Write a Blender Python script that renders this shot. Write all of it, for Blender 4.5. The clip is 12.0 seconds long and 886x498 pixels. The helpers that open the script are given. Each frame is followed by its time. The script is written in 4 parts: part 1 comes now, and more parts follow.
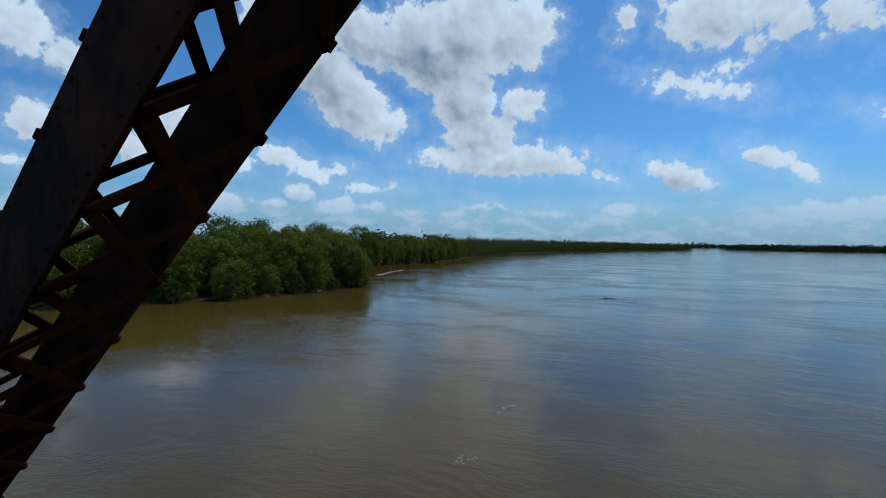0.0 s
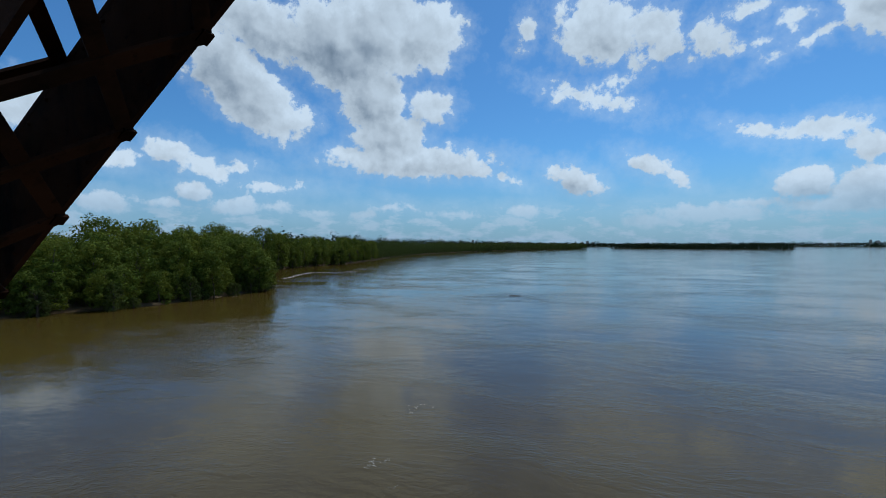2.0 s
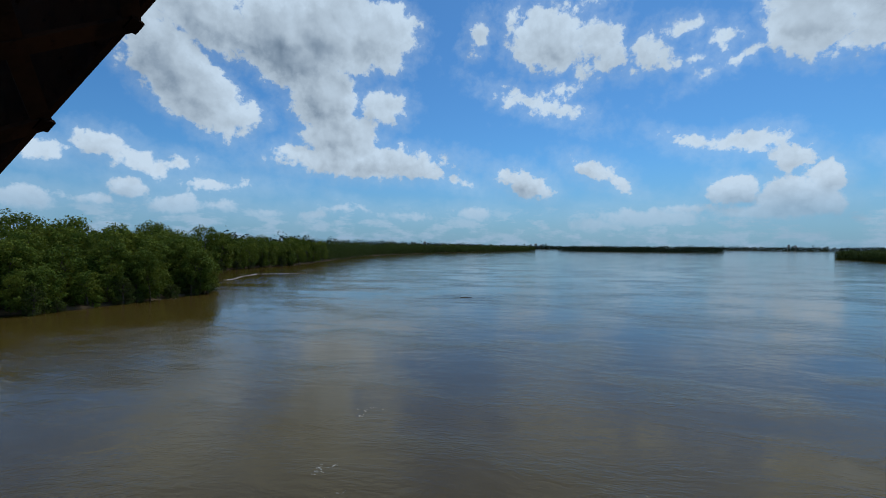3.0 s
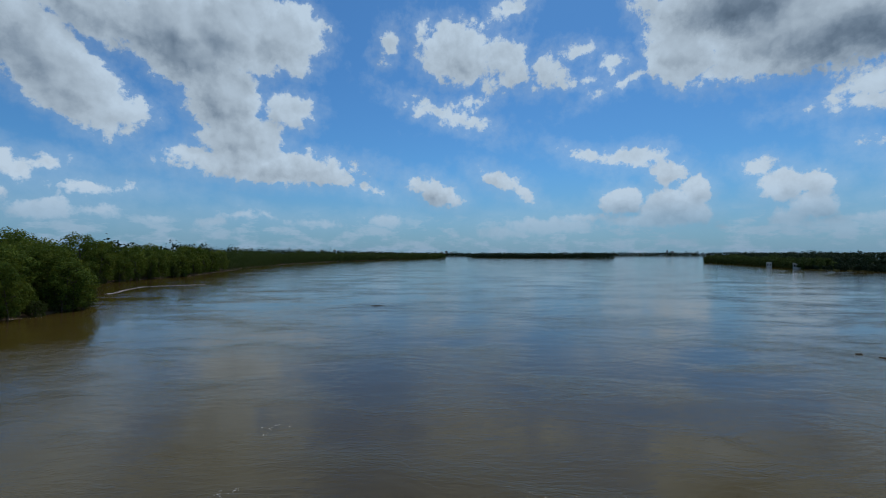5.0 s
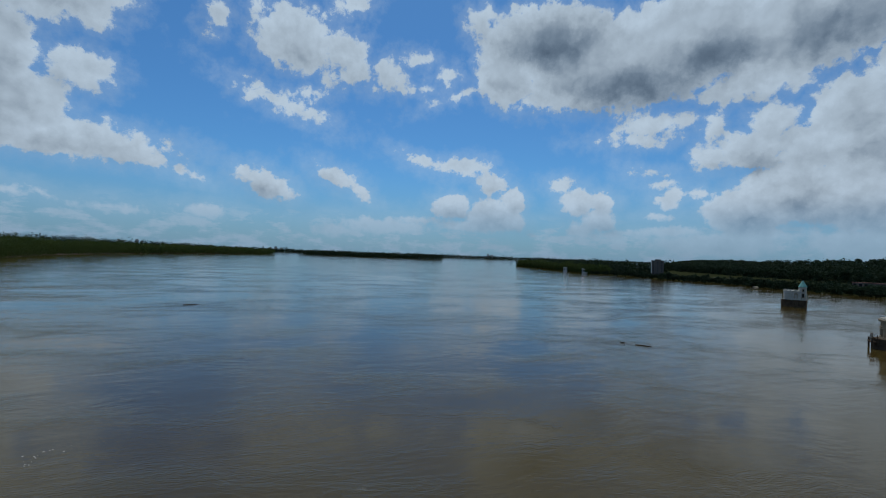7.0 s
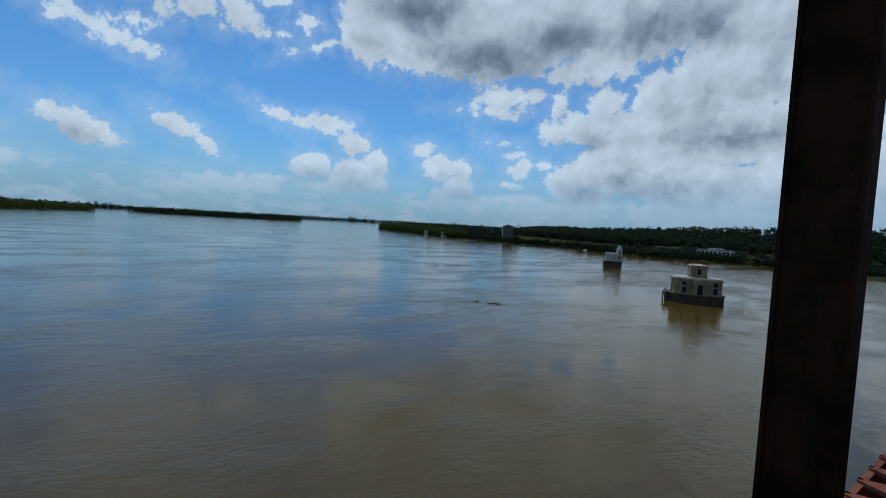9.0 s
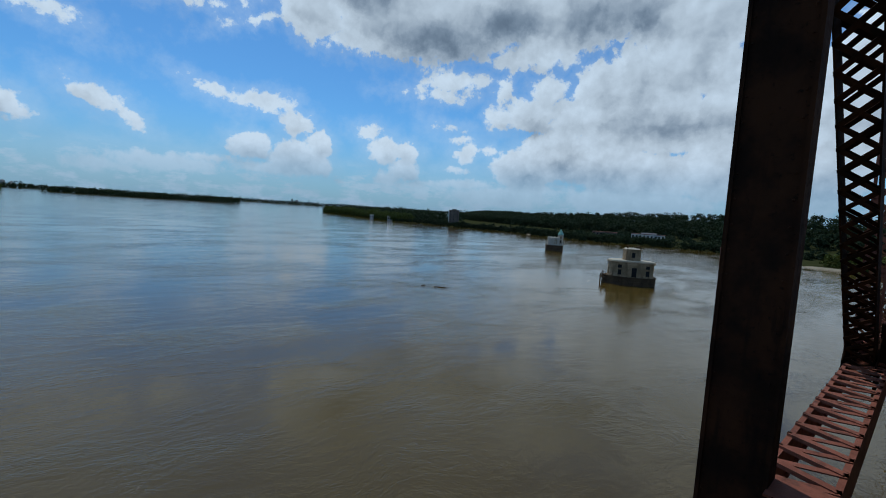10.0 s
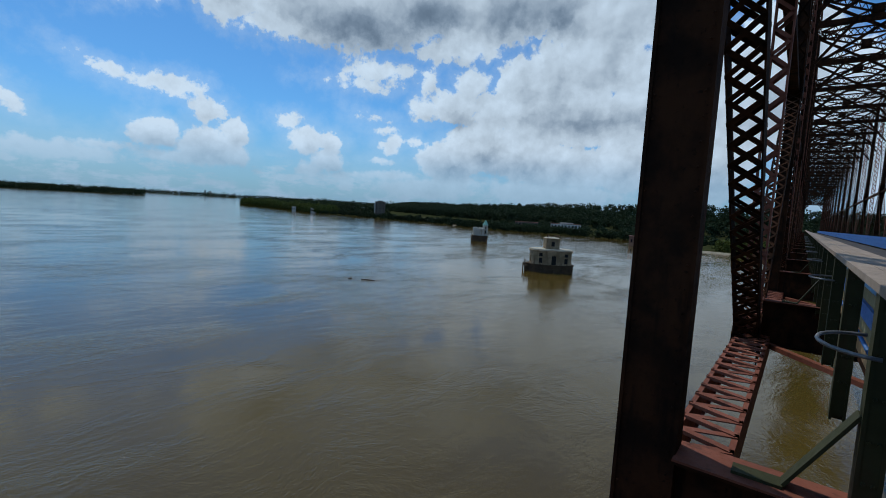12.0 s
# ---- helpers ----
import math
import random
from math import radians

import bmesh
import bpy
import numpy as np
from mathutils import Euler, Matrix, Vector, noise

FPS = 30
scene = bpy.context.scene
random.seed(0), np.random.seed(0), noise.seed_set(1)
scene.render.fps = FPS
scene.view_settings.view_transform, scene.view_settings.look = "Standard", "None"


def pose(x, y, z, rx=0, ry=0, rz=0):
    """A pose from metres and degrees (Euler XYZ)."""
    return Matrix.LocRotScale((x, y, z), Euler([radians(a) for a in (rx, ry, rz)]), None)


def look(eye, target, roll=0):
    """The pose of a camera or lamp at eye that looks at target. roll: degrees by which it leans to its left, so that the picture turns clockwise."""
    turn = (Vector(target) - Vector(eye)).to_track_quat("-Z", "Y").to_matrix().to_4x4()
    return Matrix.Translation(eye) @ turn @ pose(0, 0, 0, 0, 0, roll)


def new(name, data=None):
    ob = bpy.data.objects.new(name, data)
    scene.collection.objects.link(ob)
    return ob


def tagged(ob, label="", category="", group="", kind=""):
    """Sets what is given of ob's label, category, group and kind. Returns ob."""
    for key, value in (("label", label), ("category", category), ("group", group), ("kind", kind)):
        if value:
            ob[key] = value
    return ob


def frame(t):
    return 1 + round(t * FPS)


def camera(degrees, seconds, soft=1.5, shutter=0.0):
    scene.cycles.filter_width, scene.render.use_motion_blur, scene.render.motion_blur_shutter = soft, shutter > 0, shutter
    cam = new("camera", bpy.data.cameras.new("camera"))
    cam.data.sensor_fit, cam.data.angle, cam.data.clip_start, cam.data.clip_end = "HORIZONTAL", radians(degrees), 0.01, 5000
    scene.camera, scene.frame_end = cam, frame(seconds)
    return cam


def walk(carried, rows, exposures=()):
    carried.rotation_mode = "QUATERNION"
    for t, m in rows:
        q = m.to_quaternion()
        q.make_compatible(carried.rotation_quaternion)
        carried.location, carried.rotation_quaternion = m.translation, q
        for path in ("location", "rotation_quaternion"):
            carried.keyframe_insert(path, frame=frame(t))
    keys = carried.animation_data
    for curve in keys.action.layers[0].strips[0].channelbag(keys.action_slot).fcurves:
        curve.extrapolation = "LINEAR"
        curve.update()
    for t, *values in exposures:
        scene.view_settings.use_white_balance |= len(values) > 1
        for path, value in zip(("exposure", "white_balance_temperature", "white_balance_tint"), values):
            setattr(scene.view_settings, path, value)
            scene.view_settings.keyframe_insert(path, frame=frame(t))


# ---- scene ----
cam = camera(87.42, 12.0, soft=0.95)
PATH = [
    (0, pose(0, 0, 16, 89.25, -0.51, 28.70)),
    (0.5, pose(0.02, 0, 16, 89.25, -0.52, 27.57)),
    (1, pose(0.035, 0, 16, 89.40, -0.07, 24.61)),
    (1.5, pose(0.055, 0, 16, 89.43, -0.10, 21.04)),
    (2, pose(0.08, 0, 16, 89.41, 0.04, 17.70)),
    (2.5, pose(0.095, 0, 16, 89.43, -0.15, 14.83)),
    (3, pose(0.11, 0, 16, 89.63, -0.42, 11.73)),
    (5, pose(0.22, -0.05, 16, 90.61, 0.05, 0.83)),
    (5.5, pose(0.23, -0.07, 16, 90.95, 0.07, -1.75)),
    (6, pose(0.235, -0.1, 16, 91.14, -0.22, -7.04)),
    (6.5, pose(0.235, -0.13, 16, 91.20, -1.00, -13.22)),
    (7, pose(0.23, -0.16, 16, 90.81, -2.07, -19.47)),
    (7.5, pose(0.22, -0.17, 16, 89.95, -2.72, -24.41)),
    (9.5, pose(0.14, 0.115, 16, 86.06, -3.44, -39.67)),
    (10, pose(0.13, 0.16, 16, 85.43, -3.69, -42.99)),
    (10.5, pose(0.13, 0.19, 16, 85.17, -3.71, -46.98)),
    (11, pose(0.13, 0.19, 16, 85.06, -3.66, -49.65)),
    (11.5, pose(0.13, 0.19, 16, 85.09, -3.76, -51.24)),
    (12, pose(0.13, 0.19, 16, 84.94, -3.40, -52.06)),
]
walk(cam, PATH, [(0, -0.18), (3, -0.27), (5, -0.46), (6.5, -0.57), (7.5, -0.50), (9.5, -0.28), (12, -0.18)])

# ---------------------------------------------------------------- sky, sun
SUN_AZ, SUN_EL = 20.0, 62.0     # degrees clockwise from +y, above the horizon

world = bpy.data.worlds.new("summer_sky")
scene.world = world
world.use_nodes = True
wt = world.node_tree
wt.nodes.clear()


class Nodes:
    """Short writing of node graphs."""

    def __init__(self, tree):
        self.tree = tree

    def node(self, kind, operation=None):
        n = self.tree.nodes.new(kind)
        if operation:
            n.operation = operation
        return n

    def put(self, socket, value):
        if isinstance(value, bpy.types.NodeSocket):
            self.tree.links.new(value, socket)
        else:
            socket.default_value = value

    def math(self, op, a, b=0.0, c=0.0, clamp=False):
        n = self.node("ShaderNodeMath", op)
        n.use_clamp = clamp
        for i, v in enumerate((a, b, c)):
            self.put(n.inputs[i], v)
        return n.outputs[0]

    def vec(self, op, a, b=(0, 0, 0), scale=1.0):
        n = self.node("ShaderNodeVectorMath", operation=op)
        self.put(n.inputs[0], a)
        self.put(n.inputs[1], b)
        self.put(n.inputs[3], scale)
        return n.outputs[1] if op in ("LENGTH", "DOT_PRODUCT", "DISTANCE") else n.outputs[0]

    def noise(self, v, scale, detail=4.0, rough=0.5, color=False, distortion=0.0):
        n = self.node("ShaderNodeTexNoise")
        self.put(n.inputs["Vector"], v)
        self.put(n.inputs["Scale"], scale)
        self.put(n.inputs["Detail"], detail)
        self.put(n.inputs["Roughness"], rough)
        self.put(n.inputs["Distortion"], distortion)
        return n.outputs["Color" if color else "Fac"]

    def billow(self, v, scale, detail=3.0):
        n = self.node("ShaderNodeTexVoronoi")
        n.normalize = True
        self.put(n.inputs["Vector"], v)
        self.put(n.inputs["Scale"], scale)
        self.put(n.inputs["Detail"], detail)
        self.put(n.inputs["Roughness"], 0.48)
        self.put(n.inputs["Lacunarity"], 2.3)
        return n.outputs["Distance"]

    def ramp(self, v, a, b, lo=0.0, hi=1.0, smooth=True):
        n = self.node("ShaderNodeMapRange")
        n.interpolation_type = "SMOOTHSTEP" if smooth else "LINEAR"
        for i, x in enumerate((v, a, b, lo, hi)):
            self.put(n.inputs[i], x)
        return n.outputs[0]

    def mix(self, f, a, b, blend="MIX"):
        n = self.node("ShaderNodeMix")
        n.data_type, n.blend_type = "RGBA", blend
        self.put(n.inputs[0], f)
        self.put(n.inputs[6], a)
        self.put(n.inputs[7], b)
        return n.outputs[2]


g = Nodes(wt)
out = g.node("ShaderNodeOutputWorld")
back = g.node("ShaderNodeBackground")
back.inputs[1].default_value = SKY_STRENGTH = 0.10
sky = g.node("ShaderNodeTexSky")
sky.sky_type, sky.sun_disc = "NISHITA", False
sky.sun_elevation, sky.sun_rotation = radians(SUN_EL), radians(SUN_AZ)
sky.air_density, sky.dust_density, sky.ozone_density = 1.0, 0.6, 2.2
way = g.vec("NORMALIZE", g.node("ShaderNodeTexCoord").outputs["Generated"])
xyz = g.node("ShaderNodeSeparateXYZ")
g.put(xyz.inputs[0], way)
DEG = 180 / math.pi
azim = g.math("MULTIPLY", g.math("ARCTAN2", xyz.outputs[0], xyz.outputs[1]), DEG)
elev = g.math("MULTIPLY", g.math("ARCSINE", xyz.outputs[2]), DEG)
flat = g.node("ShaderNodeCombineXYZ")
g.put(flat.inputs[0], azim)
g.put(flat.inputs[1], elev)
sheet = flat.outputs[0]                                   # degrees on the dome
# billows are finer towards the horizon
fine = g.ramp(elev, 2.0, 18.0, 0.38, 1.0, smooth=False)
w1 = g.vec("SUBTRACT", g.noise(sheet, 0.22, 3.0, 0.55, color=True), (0.5, 0.5, 0.5))
w2 = g.vec("SUBTRACT", g.noise(sheet, 0.8, 5.0, 0.6, color=True), (0.5, 0.5, 0.5))
warp = g.vec("ADD", g.vec("SCALE", w1, scale=2.0), g.vec("SCALE", w2, scale=1.7))
warp = g.vec("MULTIPLY", warp, (1.0, 0.8, 0.0))


def scaled(v, f):
    n = g.node("ShaderNodeVectorMath", operation="SCALE")
    g.put(n.inputs[0], v)
    g.put(n.inputs[3], f)
    return n.outputs[0]


bent = g.vec("ADD", sheet, scaled(warp, fine))
# a step on the dome towards the sun
side = g.node("ShaderNodeCombineXYZ")
g.put(side.inputs[0], g.ramp(azim, SUN_AZ - 45, SUN_AZ + 45, 0.9, -0.9, smooth=False))
side.inputs[1].default_value = 1.0
sunward = scaled(side.outputs[0], fine)


class Field:
    """The nearest of many soft-edged ovals on the dome: negative inside, in degrees."""

    def __init__(self, at):
        self.low, self.at, self.views = 60.0, at, {}

    def add(self, az, el, w, h, tilt):
        # a few leans and slendernesses serve all ovals
        if h > w:
            w, h, tilt = h, w, tilt + 90 if tilt < 0 else tilt - 90
        thin = min((1.0, 1.5, 2.2, 3.3, 5.5), key=lambda v: abs(math.log(v * h / w)))
        lean = 0 if thin == 1.0 else min((-60, -40, -20, 0, 20, 40, 60), key=lambda v: abs(v - tilt))
        r = radians(lean)
        if (thin, lean) not in self.views:
            m = g.node("ShaderNodeMapping")
            m.vector_type = "TEXTURE"
            g.put(m.inputs[0], self.at)
            m.inputs["Rotation"].default_value = (0, 0, r)
            m.inputs["Scale"].default_value = (1, 1 / thin, 1)
            self.views[thin, lean] = m.outputs[0]
        c = (az * math.cos(r) + el * math.sin(r), (el * math.cos(r) - az * math.sin(r)) * thin, 0)
        w = math.sqrt(w * h * thin)
        d = g.math("MULTIPLY_ADD", g.vec("DISTANCE", self.views[thin, lean], c), h / w, -h)
        self.low = g.math("SMOOTH_MIN", self.low, d, 0.4)


CLOUD_LIGHT = 0.71
clouds, bases, veils = Field(bent), Field(bent), Field(bent)
beyond = Field(g.vec("ADD", bent, scaled(sunward, 1.3)))
base, veil = bases.add, veils.add


def puff(az, el, w, h, tilt):
    clouds.add(az, el, w, h, tilt)
    if h > 1.1:
        beyond.add(az, el, w, h, tilt)


# cumulus over the river
puff(-41.0, 17.6, 7.9, 3.6, -33)
puff(-35.2, 14.5, 2.2, 1.7, 5)
puff(-38.7, 23.5, 6.1, 2.8, -10)
puff(-30.1, 22.4, 6.6, 4.9, -22)
puff(-24.8, 24.0, 7.4, 4.5, 4)
puff(-20.4, 24.2, 5.0, 4.0, 2)
puff(-18.3, 22.0, 1.8, 2.1, 1)
puff(-26.1, 17.4, 4.5, 3.8, -36)
puff(-19.2, 16.5, 3.0, 1.9, 1)
puff(-24.1, 13.0, 5.1, 2.9, 2)
puff(-21.4, 10.0, 9.9, 2.0, -4)
puff(-13.7, 9.4, 5.0, 0.9, -12)
puff(-29.3, 10.8, 2.1, 1.0, 3)
puff(-48.4, 9.9, 2.0, 1.3, -5)
puff(-45.4, 8.7, 2.6, 1.1, -18)
puff(-41.6, 8.5, 2.3, 0.7, -4)
puff(-52.5, 8.8, 2.0, 1.0, 7)
puff(-54.2, 4.3, 2.6, 1.0, 4)
puff(-45.9, 5.8, 1.5, 1.2, 4)
puff(-48.4, 4.4, 1.4, 0.7, 3)
puff(-41.6, 4.3, 3.2, 1.0, -7)
puff(-37.6, 4.3, 1.9, 0.5, 2)
puff(-38.8, 6.6, 4.5, 0.4, 3)
puff(-32.5, 3.6, 1.8, 0.6, -4)
puff(-27.5, 3.4, 1.9, 0.5, 11)
puff(-24.7, 4.4, 1.6, 0.3, 9)
puff(-21.4, 4.5, 1.4, 0.3, -29)
puff(-16.5, 3.7, 2.4, 0.4, 0)
puff(-7.8, 4.0, 1.9, 0.8, -0)
puff(-7.6, 24.4, 1.0, 1.7, -5)
puff(-3.1, 26.3, 1.3, 0.8, 2)
puff(1.1, 23.4, 5.1, 3.1, 0)
puff(0.4, 25.7, 2.0, 1.4, 0)
puff(6.4, 22.9, 2.9, 1.9, -2)
puff(7.7, 20.9, 3.4, 1.3, 30)
puff(12.3, 21.1, 2.3, 1.7, -12)
puff(13.8, 19.6, 2.4, 0.4, -4)
puff(15.6, 22.8, 1.5, 0.8, -5)
puff(19.5, 21.2, 1.4, 0.8, -6)
puff(2.5, 17.8, 2.0, 0.5, 13)
puff(0.1, 16.5, 4.2, 0.9, -16)
puff(3.2, 15.7, 1.3, 0.5, -0)
puff(-4.1, 17.5, 1.2, 0.5, -27)
puff(7.3, 27.7, 2.0, 1.1, 23)
puff(-1.7, 7.5, 3.6, 1.4, -14)
puff(-4.2, 8.6, 1.4, 0.8, 1)
puff(6.0, 9.0, 2.8, 1.2, -22)
puff(9.0, 7.5, 1.9, 0.7, -36)
puff(15.9, 11.4, 2.4, 0.8, -15)
puff(20.1, 11.0, 2.5, 0.9, 1)
puff(22.7, 11.0, 2.0, 1.1, -4)
puff(25.3, 9.1, 1.8, 1.4, -4)
puff(27.9, 7.0, 1.5, 1.5, -3)
puff(20.4, 5.9, 2.3, 1.7, -2)
puff(25.3, 5.1, 3.6, 2.0, -2)
puff(22.4, 3.7, 4.3, 0.8, -1)
puff(28.1, 4.3, 1.6, 1.2, -2)
puff(33.5, 8.8, 1.4, 0.7, -5)
puff(35.5, 6.9, 2.1, 1.7, -5)
puff(38.2, 6.9, 1.7, 1.3, -5)
puff(37.9, 4.6, 2.1, 1.4, -3)
puff(35.9, 3.6, 2.1, 0.8, -3)
puff(40.9, 3.4, 2.4, 0.4, -3)
puff(43.0, 10.1, 1.0, 0.3, -9)
puff(44.9, 8.7, 0.8, 0.5, -8)
puff(44.5, 7.1, 0.8, 0.5, -7)
puff(44.1, 5.2, 1.5, 0.5, -5)
puff(15.9, 4.2, 2.6, 0.6, -1)
puff(9.8, 3.2, 8.2, 0.5, -1)
puff(-7.5, 4.3, 1.9, 0.4, 1)
puff(26.5, 21.7, 3.8, 4.1, 2)
puff(23.4, 27.1, 2.0, 1.4, 3)
puff(31.2, 25.0, 7.5, 4.1, -0)
puff(31.9, 18.3, 4.0, 1.4, -9)
puff(38.8, 21.9, 12.3, 4.8, -2)
puff(47.4, 23.5, 10.1, 4.9, -6)
puff(55.6, 22.9, 8.0, 4.5, 1)
puff(62.6, 22.9, 6.2, 3.3, 4)
puff(20.4, 18.9, 1.9, 0.4, 22)
puff(52.2, 18.4, 5.3, 1.8, 6)
puff(43.9, 15.4, 3.8, 1.2, 2)
puff(41.8, 13.9, 3.1, 0.7, -1)
puff(49.3, 14.5, 1.0, 1.3, -4)
puff(49.0, 11.4, 1.7, 1.5, -2)
puff(54.6, 14.4, 2.3, 1.7, -5)
puff(52.7, 12.1, 3.1, 2.2, -3)
puff(57.6, 11.8, 3.3, 2.3, -4)
puff(60.3, 14.8, 3.1, 3.0, -7)
puff(64.1, 16.4, 3.3, 3.3, -9)
puff(66.7, 17.6, 2.3, 2.8, -11)
puff(63.1, 10.9, 4.9, 3.5, -5)
puff(66.7, 11.0, 2.3, 3.8, -6)
puff(52.2, 5.6, 3.8, 2.6, 0)
puff(56.3, 7.4, 4.8, 3.3, -1)
puff(62.0, 6.6, 5.1, 3.2, -2)
puff(66.5, 5.4, 2.2, 2.5, -1)
puff(53.9, 3.1, 7.4, 0.7, 1)
puff(43.2, 10.2, 1.4, 0.3, -11)
puff(45.1, 8.8, 1.2, 0.4, -0)
puff(45.5, 7.1, 1.5, 1.0, 32)
puff(47.1, 7.7, 1.1, 0.4, -0)
puff(39.0, 2.9, 3.9, 0.6, 2)
puff(45.3, 3.5, 3.3, 0.7, 2)
puff(11.6, 3.4, 5.2, 0.9, 4)
puff(6.4, 2.7, 2.5, 0.8, 4)
puff(69.1, 17.7, 5.4, 4.5, -2)
puff(67.2, 11.2, 7.3, 3.6, 0)
puff(73.8, 12.9, 3.4, 6.2, -1)
puff(66.4, 5.4, 9.6, 2.4, 2)
puff(72.6, 6.2, 3.5, 3.7, 1)
puff(12.9, 3.3, 4.6, 0.7, 7)
puff(-70.9, 18.8, 2.4, 2.7, 16)
puff(-68.1, 17.1, 1.3, 1.5, 14)
puff(-70.1, 11.0, 2.3, 1.9, 10)
puff(-71.9, 7.0, 0.9, 0.6, 7)
puff(-59.3, 12.7, 3.2, 2.3, 28)
puff(-62.3, 9.2, 1.8, 1.7, 7)
puff(81.1, 5.8, 4.5, 4.2, 0)
puff(85.3, 14, 5.4, 8.8, -6)
puff(91.3, 10.9, 4.6, 6.2, -5)
puff(70.0, 22.0, 8.0, 5.0, 0)
puff(-47.5, 23.5, 5.5, 3.5, -20)
puff(50.0, 2.2, 8.0, 1.2, 0)
puff(65.0, 2.4, 10.0, 1.5, 0)
# their grey undersides
veil(-43.2, 17.9, 5.5, 2.7, -33)
veil(-38.1, 22.5, 4.8, 2.4, -26)
veil(-30.1, 20.7, 5.4, 3.2, -34)
veil(-27.5, 15.4, 3.8, 1.7, -42)
veil(-21.4, 8.8, 7.5, 0.7, -4)
veil(-54.6, 3.5, 2.1, 0.4, 3)
veil(-1.7, 6.6, 2.8, 0.6, -15)
base(24.7, 3.8, 4.7, 0.9, -2)
base(36.2, 3.3, 2.4, 0.6, -2)
base(32.9, 24.7, 5.8, 2.4, -1)
base(42.1, 18.8, 7.5, 2.2, 3)
base(38.3, 17.7, 4.6, 1.1, -2)
base(60.5, 22.0, 4.8, 2.2, 5)
base(63.9, 22.4, 3.8, 2.1, -13)
base(49.3, 21.1, 4.6, 1.9, -6)
base(64.7, 11.5, 2.9, 1.1, -6)
base(57.9, 4.5, 5.3, 0.9, 4)
base(52.6, 10.0, 2.2, 0.8, -2)
base(68.5, 10.9, 5.3, 1.2, 0)

# scattered cumulus over the rest of the dome
roam = g.noise(way, 3.2, 6.0, 0.55)
away = g.math("MAXIMUM", g.ramp(elev, 30.0, 36.0), g.ramp(g.math("ABSOLUTE", g.math("SUBTRACT", azim, 5.0)), 75.0, 90.0))
wide = g.math("MULTIPLY", g.ramp(roam, 0.50, 0.60), away)
grain = g.noise(sheet, 0.75, 8.0, 0.60)
bw = g.vec("ADD", sheet, g.vec("SCALE", w2, scale=1.2))
bill = g.billow(bw, 0.50)
frill = g.math("ADD", g.math("MULTIPLY", g.math("SUBTRACT", grain, 0.5), 2.9), g.math("MULTIPLY_ADD", bill, 3.0, -0.85))
tuft = g.noise(bw, 2.6, 5.0, 0.62)
frill = g.math("MULTIPLY_ADD", g.math("SUBTRACT", tuft, 0.5), 0.6, frill)
frill = g.math("MULTIPLY", frill, fine)
edge = g.math("SUBTRACT", g.math("ADD", clouds.low, frill), g.math("MULTIPLY", fine, -0.02))
soft = g.math("MULTIPLY_ADD", fine, 0.45, g.ramp(elev, 7.0, 2.5, 0.0, 0.28))
cover = g.ramp(edge, soft, g.math("MULTIPLY", soft, -1.0))
wisp = g.math("MULTIPLY", g.ramp(edge, 1.9, -0.3), 0.26)
thick = g.ramp(elev, 1.5, 8.0, 0.55, 1.0)
cover = g.math("MAXIMUM", g.math("MULTIPLY", g.math("MAXIMUM", cover, wisp), thick), wide)
# a broken milky bank of small cumulus low over the horizon
low_bank = g.noise(g.vec("MULTIPLY", sheet, (0.26, 0.62, 0.0)), 1.0, 6.0, 0.6)
low_bank = g.math("MULTIPLY", g.ramp(low_bank, 0.44, 0.62), g.ramp(elev, 6.5, 2.5, 0.0, 0.55))
cover = g.math("MAXIMUM", cover, low_bank)
# relief: every billow is brighter on its side towards the sun
facing = g.math("DIVIDE", g.math("SUBTRACT", beyond.low, clouds.low), g.math("MULTIPLY", fine, 1.6))
facing = g.math("MINIMUM", g.math("MAXIMUM", facing, -1.0), 1.0)
lumps = g.vec("ADD", sheet, g.vec("SCALE", w1, scale=1.8))
toward = g.vec("ADD", lumps, scaled(sunward, 0.55))
puffs = g.math("SUBTRACT", g.billow(toward, 0.36, 1.5), g.billow(lumps, 0.36, 1.5))
fleece = g.math("SUBTRACT", g.noise(bw, 0.5, 3.0, 0.45), g.noise(g.vec("ADD", bw, scaled(sunward, 0.8)), 0.5, 3.0, 0.45))
shade = g.ramp(g.math("ADD", bases.low, g.math("MULTIPLY", g.math("SUBTRACT", g.noise(bent, 0.40, 4.0, 0.5), 0.5), 3.2)), 1.9, -2.4)
rim = g.ramp(edge, -2.6, -0.2, 0.0, 0.22)
dim = g.ramp(veils.low, 2.0, -3.0, 0.0, 0.26)
tone = g.math("SUBTRACT", g.math("MULTIPLY_ADD", facing, 0.14, 0.92), dim)
tone = g.math("MULTIPLY_ADD", shade, -0.44, tone)
puffs = g.math("MULTIPLY", puffs, g.math("MULTIPLY_ADD", shade, -0.75, 1.0))
tone = g.math("ADD", g.math("MULTIPLY_ADD", puffs, 0.42, tone), rim)
crease = g.billow(g.vec("ADD", sheet, g.vec("SCALE", w1, scale=3.0)), 0.24, 2.5)
crease = g.math("MULTIPLY", g.math("SUBTRACT", 0.36, crease), g.math("MULTIPLY_ADD", shade, -0.5, 1.0))
tone = g.math("MULTIPLY_ADD", crease, 0.60, tone)
small = g.math("MULTIPLY", g.math("SUBTRACT", 0.36, g.billow(bw, 0.62, 2.0)), g.ramp(elev, 18.0, 7.0, 0.15, 0.55))
tone = g.math("ADD", tone, small)
tone = g.math("MULTIPLY_ADD", fleece, 0.22, tone)
tone = g.ramp(tone, 0.1, 1.35, 0.16, 1.28, smooth=False)
